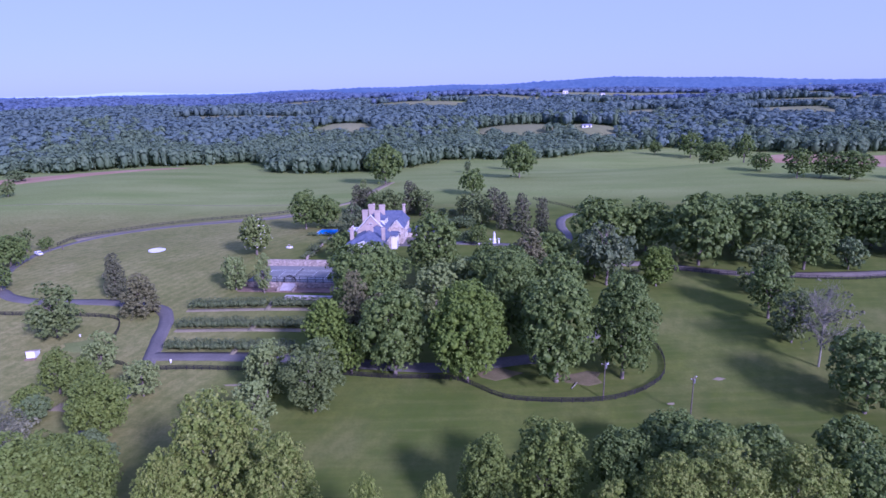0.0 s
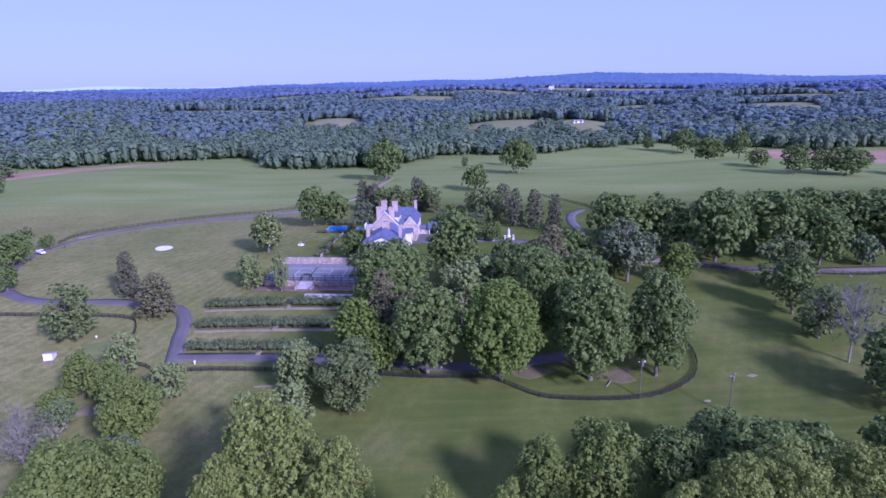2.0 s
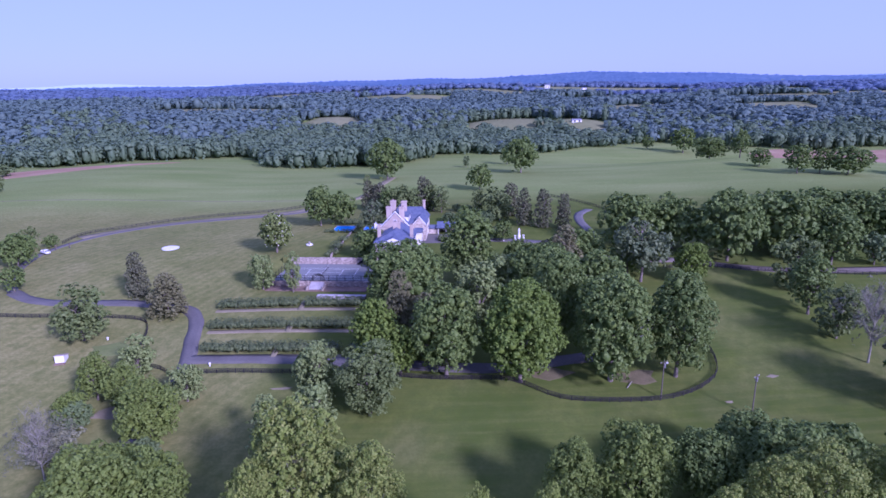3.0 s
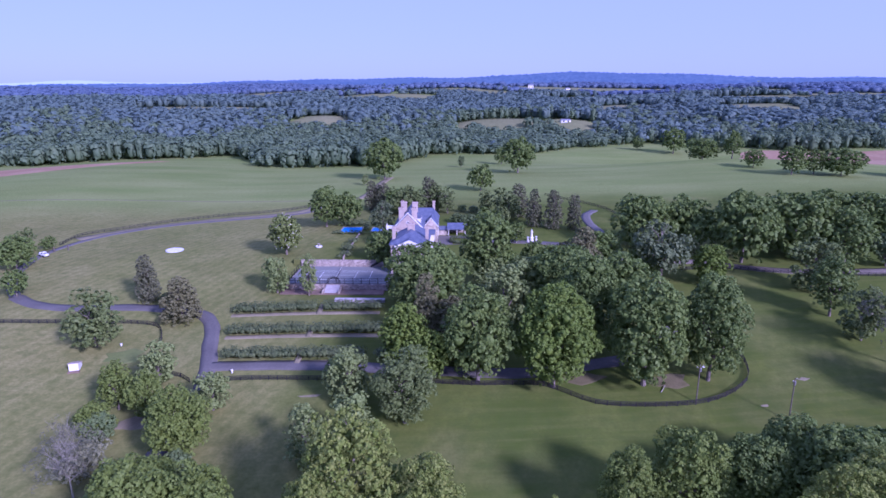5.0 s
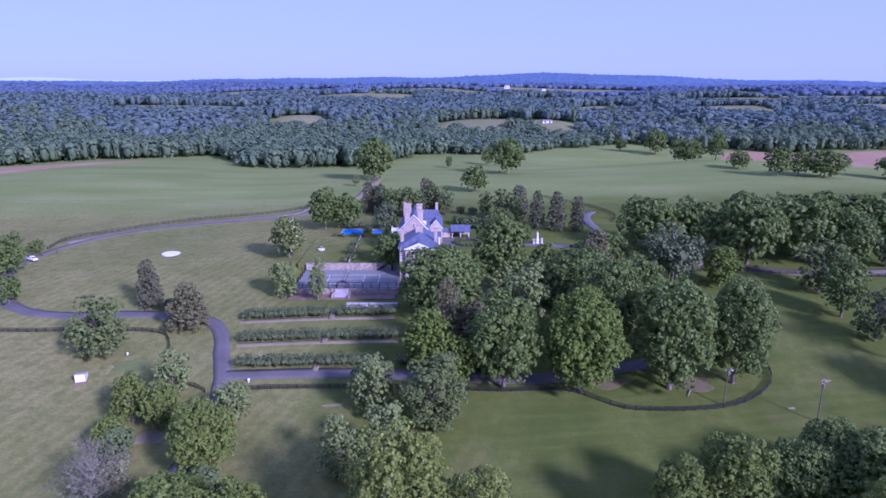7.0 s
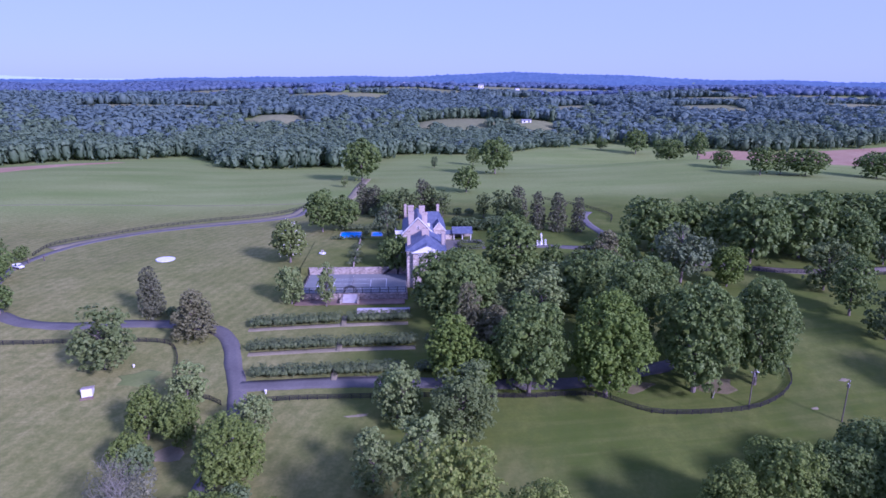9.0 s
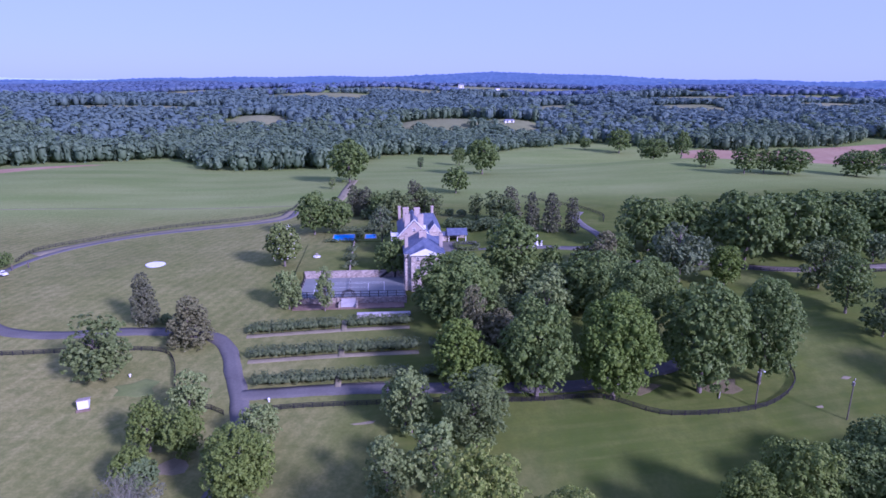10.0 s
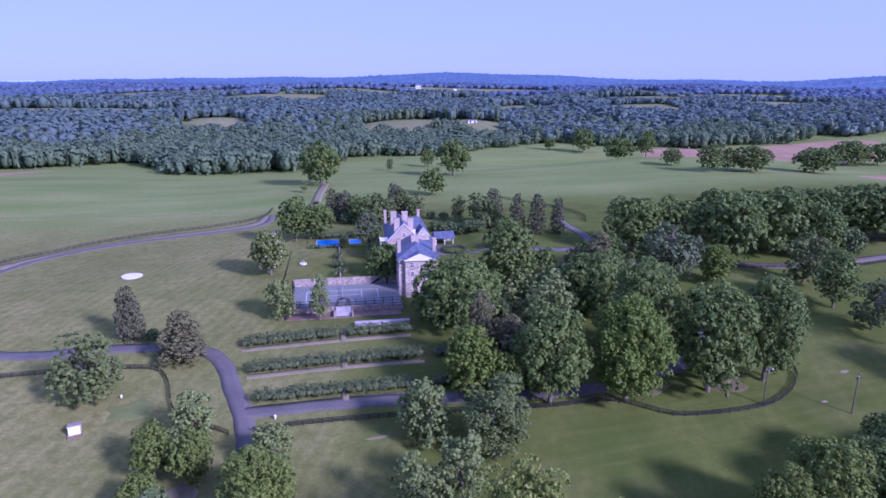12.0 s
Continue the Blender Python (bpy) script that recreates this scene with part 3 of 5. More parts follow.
LABELS = {
    "oak": ("broad dark green deciduous tree standing in grass", "tree"), "oakgrey": ("loose grey-green deciduous tree with an open crown", "tree"),
    "maple": ("dense bright green round-crowned tree", "tree"), "lime": ("light green leafy tree with a rounded crown", "tree"),
    "elm": ("soft green airy tree with drooping boughs", "tree"), "tulip": ("tall tree with silvery light green leaves", "tree"),
    "willow": ("thin pale green tree with whitish limbs", "tree"), "cedar": ("dark columnar evergreen with dense needles", "evergreen tree"),
    "hemlock": ("brownish green cone-shaped evergreen tree", "evergreen tree"), "pine": ("open grey-green pine with bare pale trunk", "pine tree"),
    "magnolia": ("rounded tree with pale flowers among dark leaves", "tree"), "shrub": ("low rounded grey-green bush", "bush"),
    "bare": ("half-dead tree with pale bare branches", "tree"),
}
count = 0


def tree(kind, x, y, h, r, label=""):
    """Plants one tree of a kind at x, y with its height and the radius of its crown."""
    global count
    count += 1
    foot = KINDS[kind][3]
    half = h * (1 - foot) / 2
    large = max(r, 0.33 * h) / math.hypot(x + 40, y - 15)
    crown, trunk, ratio = grown(kind, half / r, 0 if large > 0.052 else 1 if large > 0.022 else 2, count % 3)
    word, category = LABELS[kind]
    name = "bush" if kind == "shrub" else "pine_tree" if kind == "pine" else "evergreen_tree" if kind in ("cedar", "hemlock") else "tree"
    t = empty(name, pose(x, y, gz(x, y) - 0.1, 0, 0, count * 137.5 % 360), label or word, category)
    a, b = new("crown", crown), new("trunk", trunk)
    a.parent = b.parent = t
    r *= 0.86 if kind == "cedar" else 1.0 if kind in ("maple", "oak", "tulip") else 1.05
    a.matrix_basis = Matrix.LocRotScale((0, 0, h * foot + half), None, (r, r, half / ratio))
    w = max(min(r, h * 0.33), 0.8)
    b.matrix_basis = Matrix.LocRotScale((0, 0, 0), None, (w, w, h))
    return t


tree('cedar', -119.4, 215.6, 15.8, 4.1)
tree('shrub', -113.4, 214.8, 3.3, 2.1)
tree('hemlock', -103.9, 201.1, 13.9, 5.5)
tree('oakgrey', -123.7, 185.5, 17.8, 7.8)
tree('elm', -47.4, 149.3, 16.3, 4.6)
tree('elm', -98.1, 163.4, 12.7, 4.8)
tree('lime', -96.9, 150.8, 12.2, 4.4)
tree('lime', -104.9, 154.1, 13.5, 4.1)
tree('lime', -106.0, 143.9, 8.5, 4.1)
tree('lime', -84.2, 135.7, 16.5, 6.9)
tree('elm', -81.1, 151.6, 11.3, 4.6)
tree('bare', -101.8, 123.7, 16.3, 7.4)
tree('lime', -85.7, 117.9, 12.2, 7.1)
tree('shrub', -82.1, 128.1, 7.4, 2.9)
tree('shrub', -75.9, 123.5, 7.4, 2.5)
tree('oakgrey', -33.9, 143.2, 20.8, 6.9)
tree('elm', -48.3, 152.9, 14.4, 5.4)
tree('elm', -45.4, 131.5, 17.8, 5.2)
tree('elm', -55.2, 130.0, 15.3, 4.6)
tree('lime', -82.3, 105.9, 20.3, 8.4)
tree('lime', -71.7, 106.9, 18.7, 6.8)
tree('willow', -102.9, 130.5, 8.0, 6.0)
tree('shrub', -104.3, 142.5, 7.7, 4.0)
tree('tulip', -44.0, 103.2, 29.6, 9.6)
tree('tulip', -30.5, 97.5, 25.6, 6.6)
tree('tulip', -49.7, 92.9, 25.5, 4.6)
tree('tulip', -12.7, 82.2, 28.4, 3.1)
tree('tulip', -2.2, 84.0, 26.3, 3.7)
tree('lime', 7.0, 105.4, 20.3, 5.2)
tree('lime', 19.4, 107.6, 21.2, 7.4)
tree('oak', 35.6, 111.7, 15.7, 7.0)
tree('oak', 45.8, 115.3, 15.7, 8.3)
tree('oak', 49.3, 106.3, 20.1, 8.4)
tree('oak', 63.1, 112.6, 13.9, 7.0)
tree('tulip', 48.5, 94.7, 23.9, 7.1)
tree('tulip', 37.2, 90.3, 25.9, 5.9)
tree('tulip', 62.4, 96.5, 20.5, 7.2)
tree('oak', 82.2, 112.6, 13.8, 6.4)
tree('tulip', 24.1, 82.2, 26.8, 4.4)
tree('oak', 76.5, 98.3, 18.7, 5.2)
tree('oak', 64.2, 246.2, 21.5, 12.0)
tree('oak', 80.6, 244.6, 20.8, 10.3)
tree('oak', 96.1, 229.5, 26.0, 12.2)
tree('oak', 120.7, 233.9, 25.5, 13.1)
tree('oak', 132.8, 223.4, 22.1, 9.0)
tree('oak', 110.8, 258.3, 21.1, 9.7)
tree('oak', 127.5, 258.0, 20.3, 12.0)
tree('oak', 146.1, 256.9, 20.5, 12.0)
tree('oak', 159.8, 251.9, 20.8, 12.9)
tree('oak', 172.9, 246.9, 22.4, 12.7)
tree('oak', 181.9, 238.6, 23.6, 13.4)
tree('oak', 192.8, 233.9, 23.1, 13.1)
tree('shrub', 148.7, 222.4, 12.4, 5.9)
tree('oakgrey', 99.3, 168.3, 16.2, 6.2)
tree('bare', 99.9, 155.4, 23.1, 8.8)
tree('oak', 99.6, 135.3, 20.5, 8.8)
tree('oakgrey', 106.4, 202.8, 18.2, 8.0)
tree('oak', 100.0, 183.4, 20.6, 6.2)
tree('oak', -26.0, 197.5, 20.9, 12.3)
tree('hemlock', -27.0, 174.0, 21.8, 4.4)
tree('maple', -33.6, 162.5, 20.8, 6.3)
tree('maple', -26.6, 158.9, 14.9, 5.0)
tree('oak', -14.4, 157.5, 26.0, 9.0)
tree('maple', 5.1, 154.6, 28.6, 10.0)
tree('oak', 29.1, 154.0, 30.2, 10.3)
tree('oak', 46.8, 154.4, 30.2, 7.9)
tree('oak', -4.0, 214.0, 27.8, 8.8)
tree('elm', 8.4, 201.9, 14.7, 8.8)
tree('oak', 35.8, 194.6, 17.0, 9.0)
tree('pine', 56.4, 210.9, 22.6, 9.0)
tree('maple', 73.4, 209.3, 14.7, 6.1)
tree('hemlock', 30.1, 215.0, 18.7, 5.9)
tree('hemlock', 25.2, 223.4, 10.9, 4.5)
tree('elm', -3.6, 182.0, 22.6, 7.2)
tree('oak', 14.6, 225.6, 10.5, 4.6)
tree('hemlock', -19.7, 172.0, 16.0, 6.3)
tree('oak', 17.7, 170.0, 29.8, 7.7)
tree('oak', -68.2, 299.7, 19.0, 7.3)
tree('oak', -59.1, 301.1, 15.1, 8.0)
tree('cedar', -48.5, 341.4, 15.8, 4.0)
tree('cedar', -42.1, 338.6, 14.3, 5.1)
tree('oakgrey', -31.1, 322.1, 14.3, 7.6)
tree('cedar', -19.0, 331.0, 17.9, 3.9)
tree('oakgrey', -13.5, 328.6, 14.5, 5.6)
tree('magnolia', -79.4, 254.3, 17.6, 6.5)
tree('elm', -76.8, 217.9, 13.8, 4.7)
tree('elm', -65.5, 214.2, 15.6, 3.1)
tree('pine', -41.0, 273.0, 17.5, 5.0)
tree('oak', -40.3, 241.8, 12.9, 6.5)
tree('oakgrey', 9.3, 312.4, 13.0, 4.1)
tree('oakgrey', 16.4, 305.3, 15.5, 5.4)
tree('cedar', 23.9, 304.6, 16.1, 5.5)
tree('cedar', 26.9, 281.4, 16.7, 4.3)
tree('cedar', 34.7, 277.6, 17.2, 4.5)
tree('cedar', 43.4, 275.9, 15.5, 3.8)
tree('oak', 17.4, 394.4, 15.8, 8.0)
tree('oak', 58.1, 485.1, 26.8, 12.1)
tree('oak', 59.2, 569.9, 16.0, 6.1)
tree('shrub', 20.2, 545.5, 11.3, 3.3)
tree('oak', -43.8, 462.6, 28.1, 13.6)
tree('elm', -56.3, 432.7, 8.3, 2.5)
tree('oak', 227.6, 679.0, 13.8, 6.3)
tree('oak', 254.3, 649.9, 25.4, 12.3)
tree('oak', 229.8, 536.1, 18.8, 14.4)
tree('oak', 251.0, 526.4, 23.7, 7.7)
tree('oak', 236.2, 467.7, 13.6, 8.2)
tree('oak', 242.4, 429.1, 20.6, 8.9)
tree('oak', 258.7, 429.2, 17.5, 6.9)
tree('oak', 274.9, 423.5, 18.8, 14.2)
tree('oak', 331.8, 420.4, 19.2, 15.0)
tree('oak', 431.7, 480.3, 20.9, 16.5)
tree('oak', 461.9, 476.7, 19.6, 14.6)
tree('oakgrey', -192.4, 278.2, 10.8, 4.2)
tree('oak', -183.6, 254.1, 12.4, 7.1)
tree('oak', -165.9, 222.0, 10.0, 4.2)
tree('oak', -186.0, 282.0, 5.6, 3.1)
tree('oakgrey', -302.3, 428.7, 11.3, 5.5)
tree('shrub', -358.2, 522.7, 10.9, 8.6)
tree('cedar', -45.1, 341.6, 13.5, 4.0)
tree('oakgrey', -37.7, 333.0, 13.0, 5.6)
tree('oak', -34.7, 325.3, 12.2, 6.1)
tree('oakgrey', -26.8, 321.3, 14.8, 6.5)
tree('cedar', -16.4, 331.4, 15.7, 3.7)
tree('oakgrey', -9.4, 321.6, 13.7, 4.5)
tree('shrub', -6.8, 296.6, 4.9, 3.3)
tree('shrub', -3.6, 293.9, 5.2, 3.3)
tree('shrub', 0.1, 292.8, 5.4, 3.6)
tree('shrub', 3.3, 290.4, 5.4, 3.6)
tree('shrub', 7.0, 287.8, 5.4, 3.6)
tree('shrub', 10.5, 285.7, 5.6, 3.5)
tree('shrub', -1.6, 324.9, 3.8, 2.5)
tree('shrub', 4.0, 321.1, 3.7, 2.8)
tree('shrub', -43.2, 329.6, 5.0, 3.3)
tree('oak', 18.1, 201.1, 12.3, 7.3)
tree('oak', 40.8, 227.0, 12.9, 6.3)
tree('shrub', 9.5, 258.7, 5.4, 3.4)
tree('oak', 13.6, 255.2, 9.1, 3.8)
tree('oakgrey', 17.3, 294.2, 12.9, 6.5)
tree('elm', -2.9, 205.3, 12.9, 7.1)
tree('oak', 18.5, 194.5, 20.1, 10.8)
tree('oak', 35.8, 223.2, 13.3, 9.5)
tree('oak', 53.9, 217.5, 13.7, 7.0)
tree('oakgrey', -13.0, 190.3, 11.3, 7.3)
tree('oak', -29.7, 207.9, 10.2, 7.9)


# ---- the estate: house, court and gardens stand square to each other ----
EST = pose(-30.4, 228.8, 0, 0, 0, -6.0)


def est(u, v, z=0.0, turn=0.0):
    return EST @ pose(u, v, z, 0, 0, turn)


def roof_mesh(u0, u1, v0, v1, z0, z1, along="v", hip=0.0, over=0.5, thick=0.28):
    """A pitched roof with overhang and thickness; hip: how far the ridge ends lie inside the gables (start, end)."""
    bm = bmesh.new()
    h0, h1 = hip if isinstance(hip, tuple) else (hip, hip)
    u0, u1, v0, v1 = u0 - over, u1 + over, v0 - over, v1 + over
    lo = [(u0, v0), (u1, v0), (u1, v1), (u0, v1)]
    if along == "v":
        c = (u0 + u1) / 2
        ridge = [(c, v0 + h0), (c, v1 - h1)]
        fs = [(0, 1, 4), (1, 2, 5, 4), (2, 3, 5), (3, 0, 4, 5)]
    else:
        c = (v0 + v1) / 2
        ridge = [(u0 + h0, c), (u1 - h1, c)]
        fs = [(0, 1, 5, 4), (1, 2, 5), (2, 3, 4, 5), (3, 0, 4)]
    top = [bm.verts.new((*p, z0)) for p in lo] + [bm.verts.new((*p, z1)) for p in ridge]
    low = [bm.verts.new((*p, z0 - thick)) for p in lo]
    for f in fs:
        bm.faces.new([top[i] for i in f])
    for i in range(4):
        bm.faces.new((low[i], low[(i + 1) % 4], top[(i + 1) % 4], top[i]))
    bm.faces.new(low[::-1])
    return bm


def prism(bm, u0, u1, v0, v1, z0, z1):
    """A gable wall's triangle with thickness along v."""
    c = (u0 + u1) / 2
    a = [bm.verts.new(p) for p in ((u0, v0, z0), (u1, v0, z0), (c, v0, z1))]
    b = [bm.verts.new(p) for p in ((u0, v1, z0), (u1, v1, z0), (c, v1, z1))]
    bm.faces.new(a)
    bm.faces.new(b[::-1])
    for i in range(3):
        bm.faces.new((a[i], b[i], b[(i + 1) % 3], a[(i + 1) % 3]))
    return bm


def window(parent, u, v, z, w, h, turn, name="window"):
    """A sash window set in a wall: white frame, glazing bars and two dark panes, with a stone sill."""
    m = pose(u, v, z, 0, 0, turn)
    fr = bmesh.new()
    box(fr, -w / 2 - 0.12, w / 2 + 0.12, -0.10, 0.05, h, h + 0.14)
    box(fr, -w / 2 - 0.12, -w / 2, -0.10, 0.05, 0, h)
    box(fr, w / 2, w / 2 + 0.12, -0.10, 0.05, 0, h)
    box(fr, -w / 2, w / 2, -0.08, 0.05, h / 2 - 0.05, h / 2 + 0.05)
    box(fr, -0.04, 0.04, -0.08, 0.05, 0, h)
    frame_part = part(name, fr, WHITE, parent)
    frame_part.matrix_basis = m
    for k in (0, 1):
        boxed("pane", (-w / 2, w / 2, -0.05, 0.03, k * h / 2, (k + 1) * h / 2), GLASS, frame_part)
    boxed("sill", (-w / 2 - 0.2, w / 2 + 0.2, -0.18, 0.05, -0.14, -0.01), WALLSTONE, frame_part)
    return frame_part


def chimney(parent, u, v, z0, z1, w, d):
    c = boxed("chimney", (u - w / 2, u + w / 2, v - d / 2, v + d / 2, z0, z1 - 0.5), STUCCO, parent, bevel=0.06)
    cap = bmesh.new()
    box(cap, u - w / 2 - 0.14, u + w / 2 + 0.14, v - d / 2 - 0.14, v + d / 2 + 0.14, z1 - 0.5, z1 - 0.22, 0.04)
    box(cap, u - w / 2 - 0.04, u + w / 2 + 0.04, v - d / 2 - 0.04, v + d / 2 + 0.04, z1 - 0.22, z1)
    part("chimney_cap", cap, STUCCO, c)
    for k in (-0.25, 0.25):
        part("chimney_pot", tube(tube(bmesh.new(), (u + k * w, v, z1 - 0.02), (u + k * w, v, z1 + 0.35), 0.15, 0.13, 8), (u + k * w, v, z1 + 0.35), (u + k * w, v, z1 + 0.42), 0.17, 0.17, 8), MULCH, c)


house = empty("mansion", est(0, 0, 0), "large fieldstone mansion with blue slate roofs and many chimneys", "house")
LOW = 4.6
# south wing, three storeys above the court
boxed("wall", (-7.1, 6.4, 0, 15, LOW, 18.9), STONE, house, bevel=0.05)
boxed("wall", (-5.0, 4.6, -1.3, 0.4, LOW, 18.6), STONE, house, "stone bay under a white pediment", bevel=0.05)
part("roof", roof_mesh(-7.1, 6.4, 0, 15, 19.0, 22.4, "v", (6.2, 0.0)), SLATE, house)
part("roof", roof_mesh(-5.0, 4.6, -1.3, 6.0, 18.75, 20.9, "v", 0.0, 0.35), SLATE, house)
part("pediment", prism(bmesh.new(), -5.2, 4.8, -1.98, -1.67, 18.72, 20.85), WHITE, house, "white painted pediment")
boxed("cornice", (-5.45, 5.05, -2.05, 0.1, 18.42, 18.71), WHITE, house, "white cornice")
boxed("cornice", (-7.5, -5.46, -0.4, 15.2, 18.55, 18.85), WHITE, house, "white cornice")
boxed("cornice", (5.06, 6.8, -0.4, 15.2, 18.55, 18.85), WHITE, house, "white cornice")
# link between wing and main block
boxed("wall", (-5.4, 5.2, 15.02, 23.2, 8.5, 18.3), STONE, house)
part("roof", roof_mesh(-5.4, 5.2, 15.3, 23.0, 18.4, 21.6, "v", 0.0, 0.3), SLATE, house)
# main block with its tall gable
boxed("wall", (-8.6, 3.2, 23.2, 44, 9.0, 19.0), STONE, house, bevel=0.05)
part("gable", prism(bmesh.new(), -8.6, 3.2, 23.0, 23.5, 19.0, 25.0), STUCCO, house, "pale stuccoed gable")
part("roof", roof_mesh(-8.6, 3.2, 23.6, 44.5, 19.05, 25.2, "v", 0.0, 0.35), SLATE, house)
for s in (-1, 1):
    bm = bmesh.new()
    a, b = Vector((-2.7 + s * 6.4, 22.85, 18.75)), Vector((-2.7, 22.85, 25.45))
    for p0, p1 in ((a, b),):
        n = Vector((0, 0, 0.42))
        q = [bm.verts.new(p) for p in (p0, p1, p1 + n, p0 + n)] + [bm.verts.new(p + Vector((0, 0.7, 0))) for p in (p0, p1, p1 + n, p0 + n)]
        for f in ((0, 1, 2, 3), (7, 6, 5, 4), (0, 4, 5, 1), (1, 5, 6, 2), (2, 6, 7, 3), (3, 7, 4, 0)):
            bm.faces.new([q[i] for i in f])
    part("gable_coping", bm, WHITE, house, "white raking coping")
# cross block behind
boxed("wall", (-8.4, 8.5, 40.0, 52.5, 9.0, 18.3), STONE, house, bevel=0.05)
part("roof", roof_mesh(-8.4, 8.5, 40.0, 52.5, 18.4, 23.2, "u", (5.0, 2.5), 0.35), SLATE, house)
boxed("wall", (3.22, 8.6, 34.0, 39.98, 9.0, 17.6), STONE, house)
part("gable", prism(bmesh.new(), 3.22, 8.6, 33.98, 34.4, 17.6, 20.9), STONE, house, "stone gable facing the court")
part("roof", roof_mesh(3.22, 8.6, 34.5, 44.0, 17.65, 21.0, "v", 0.0, 0.3), SLATE, house)
for k in (-1, 1):
    bm = bmesh.new()
    a, b = Vector((5.91 + k * 2.9, 33.9, 17.5)), Vector((5.91, 33.9, 21.05))
    ring = [bm.verts.new(p + Vector((0, y, z))) for y in (0, 0.55) for p, z in ((a, 0), (b, 0), (b, 0.32), (a, 0.32))]
    for f in ((0, 1, 2, 3), (7, 6, 5, 4), (0, 4, 5, 1), (1, 5, 6, 2), (2, 6, 7, 3), (3, 7, 4, 0)):
        bm.faces.new([ring[i] for i in f])
    part("gable_coping", bm, WHITE, house, "white raking coping")
# chimneys
for u, v, z0, z1, w, d in ((-6.4, 6.0, 17, 24.1, 1.2, 1.6), (5.9, 6.2, 17, 24.2, 1.2, 1.6), (-0.3, 10.2, 20, 24.3, 2.7, 1.5), (-5.3, 24.6, 19, 27.5, 2.1, 1.4), (-0.2, 24.8, 19, 27.3, 2.1, 1.4),
                           (-5.4, 37.3, 20, 27.5, 2.3, 1.5), (-0.9, 38.2, 20, 27.2, 2.3, 1.5), (6.3, 52.2, 17, 25.0, 1.1, 1.3), (-7.6, 51.5, 17, 25.2, 1.1, 1.3)):
    chimney(house, u, v, z0, z1, w, d)
# white dormers on the east slope
for v in (28.5, 31.8, 35.1):
    d = boxed("dormer", (-0.4, 2.1, v - 0.75, v + 0.75, 20.6, 22.6), WHITE, house, "white dormer")
    dr = roof_mesh(-0.6, 2.2, v - 0.75, v + 0.75, 22.62, 23.4, "u", 0.0, 0.15, 0.1)
    part("dormer_roof", dr, SLATE, d)
    boxed("pane", (2.1, 2.14, v - 0.4, v + 0.4, 20.9, 22.2), GLASS, d)
# windows: bay front, wing west side, gable, cross block
for u in (-2.6, 2.4):
    for z in (10.2, 13.2, 16.4):
        window(house, u, -1.32, z, 0.9, 1.3, 0)
for v in (3.0, 7.0, 11.5):
    for z in (9.6, 12.8, 16.0):
        window(house, -7.12, v, z, 1.1, 1.7, -90)
        window(house, 6.42, v, z, 1.1, 1.7, 90)
for u in (-6.6, 1.2):
    for z in (12.6, 16.0):
        window(house, u, 23.18, z, 1.1, 1.8, 0)
window(house, -2.7, 22.98, 21.0, 0.8, 1.2, 0)
for v in (26, 30, 34, 38):
    for z in (11.6, 15.2):
        window(house, -8.62, v, z, 1.1, 1.9, -90)
for v in (43, 46.5, 50):
    for z in (11.8, 15.2):
        window(house, 8.52, v, z, 1.1, 1.9, 90)
for u in (4.8, 7.0):
    window(house, u, 33.98, 14.6, 1.0, 1.6, 0)
# white portico on the drive side
boxed("portico", (5.2, 7.6, 24.5, 29.5, 11.0, 16.8), WHITE, house, "white painted entrance portico", bevel=0.05)
part("portico_roof", roof_mesh(5.0, 7.8, 24.3, 29.7, 16.85, 18.2, "u", 0.0, 0.25, 0.15), SLATE, house)
boxed("door", (7.6, 7.66, 26.2, 27.8, 11.0, 14.0), GLASS, house, "dark glazed entrance door")
# two-storey white porch on the garden side
porch = boxed("porch", (-11.6, -8.62, 24.4, 29.0, 18.9, 19.3), WHITE, house, "white two-storey garden porch")
boxed("porch_floor", (-11.5, -8.63, 24.5, 28.9, 14.2, 14.45), WHITE, porch)
for u, v in ((-11.3, 24.7), (-11.3, 26.7), (-11.3, 28.7), (-9.0, 24.7)):
    for z0, z1 in ((9.4, 14.18), (14.46, 18.88)):
        part("column", tube(tube(bmesh.new(), (u, v, z0), (u, v, z1), 0.25, 0.2, 10), (u, v, z0), (u, v, z0 + 0.25), 0.34, 0.34, 10), WHITE, porch)
for dims in ((-11.6, -8.65, 24.4, 24.5, 20.0, 20.15), (-11.6, -11.5, 24.52, 29.0, 20.0, 20.15)):
    boxed("handrail", dims, WHITE, porch)
for i in range(9):
    boxed("baluster", (-11.58 + i * 0.36, -11.5 + i * 0.36, 24.41, 24.49, 19.3, 20.0), WHITE, porch)
    boxed("baluster", (-11.59, -11.51, 24.9 + i * 0.5, 24.98 + i * 0.5, 19.3, 20.0), WHITE, porch)

# connecting passage and open carport
carport = empty("carport", est(0, 0, 0), "open carport with grey slate roof and white posts", "carport")
boxed("wall", (8.55, 12.5, 46.5, 50.5, 10.2, 13.4), STONE, carport)
part("roof", roof_mesh(8.6, 12.4, 46.5, 50.5, 13.45, 14.6, "u", 0.0, 0.3), SLATE, carport)
part("roof", roof_mesh(12.8, 20.4, 45.6, 52.0, 13.9, 16.0, "u", 0.0, 0.5), SLATE, carport)
boxed("back_wall", (12.8, 20.4, 51.7, 52.0, 10.2, 13.6), STONE, carport)
for u in (13.0, 16.6, 20.2):
    boxed("post", (u - 0.16, u + 0.16, 45.7, 46.02, 10.2, 13.6), WHITE, carport)

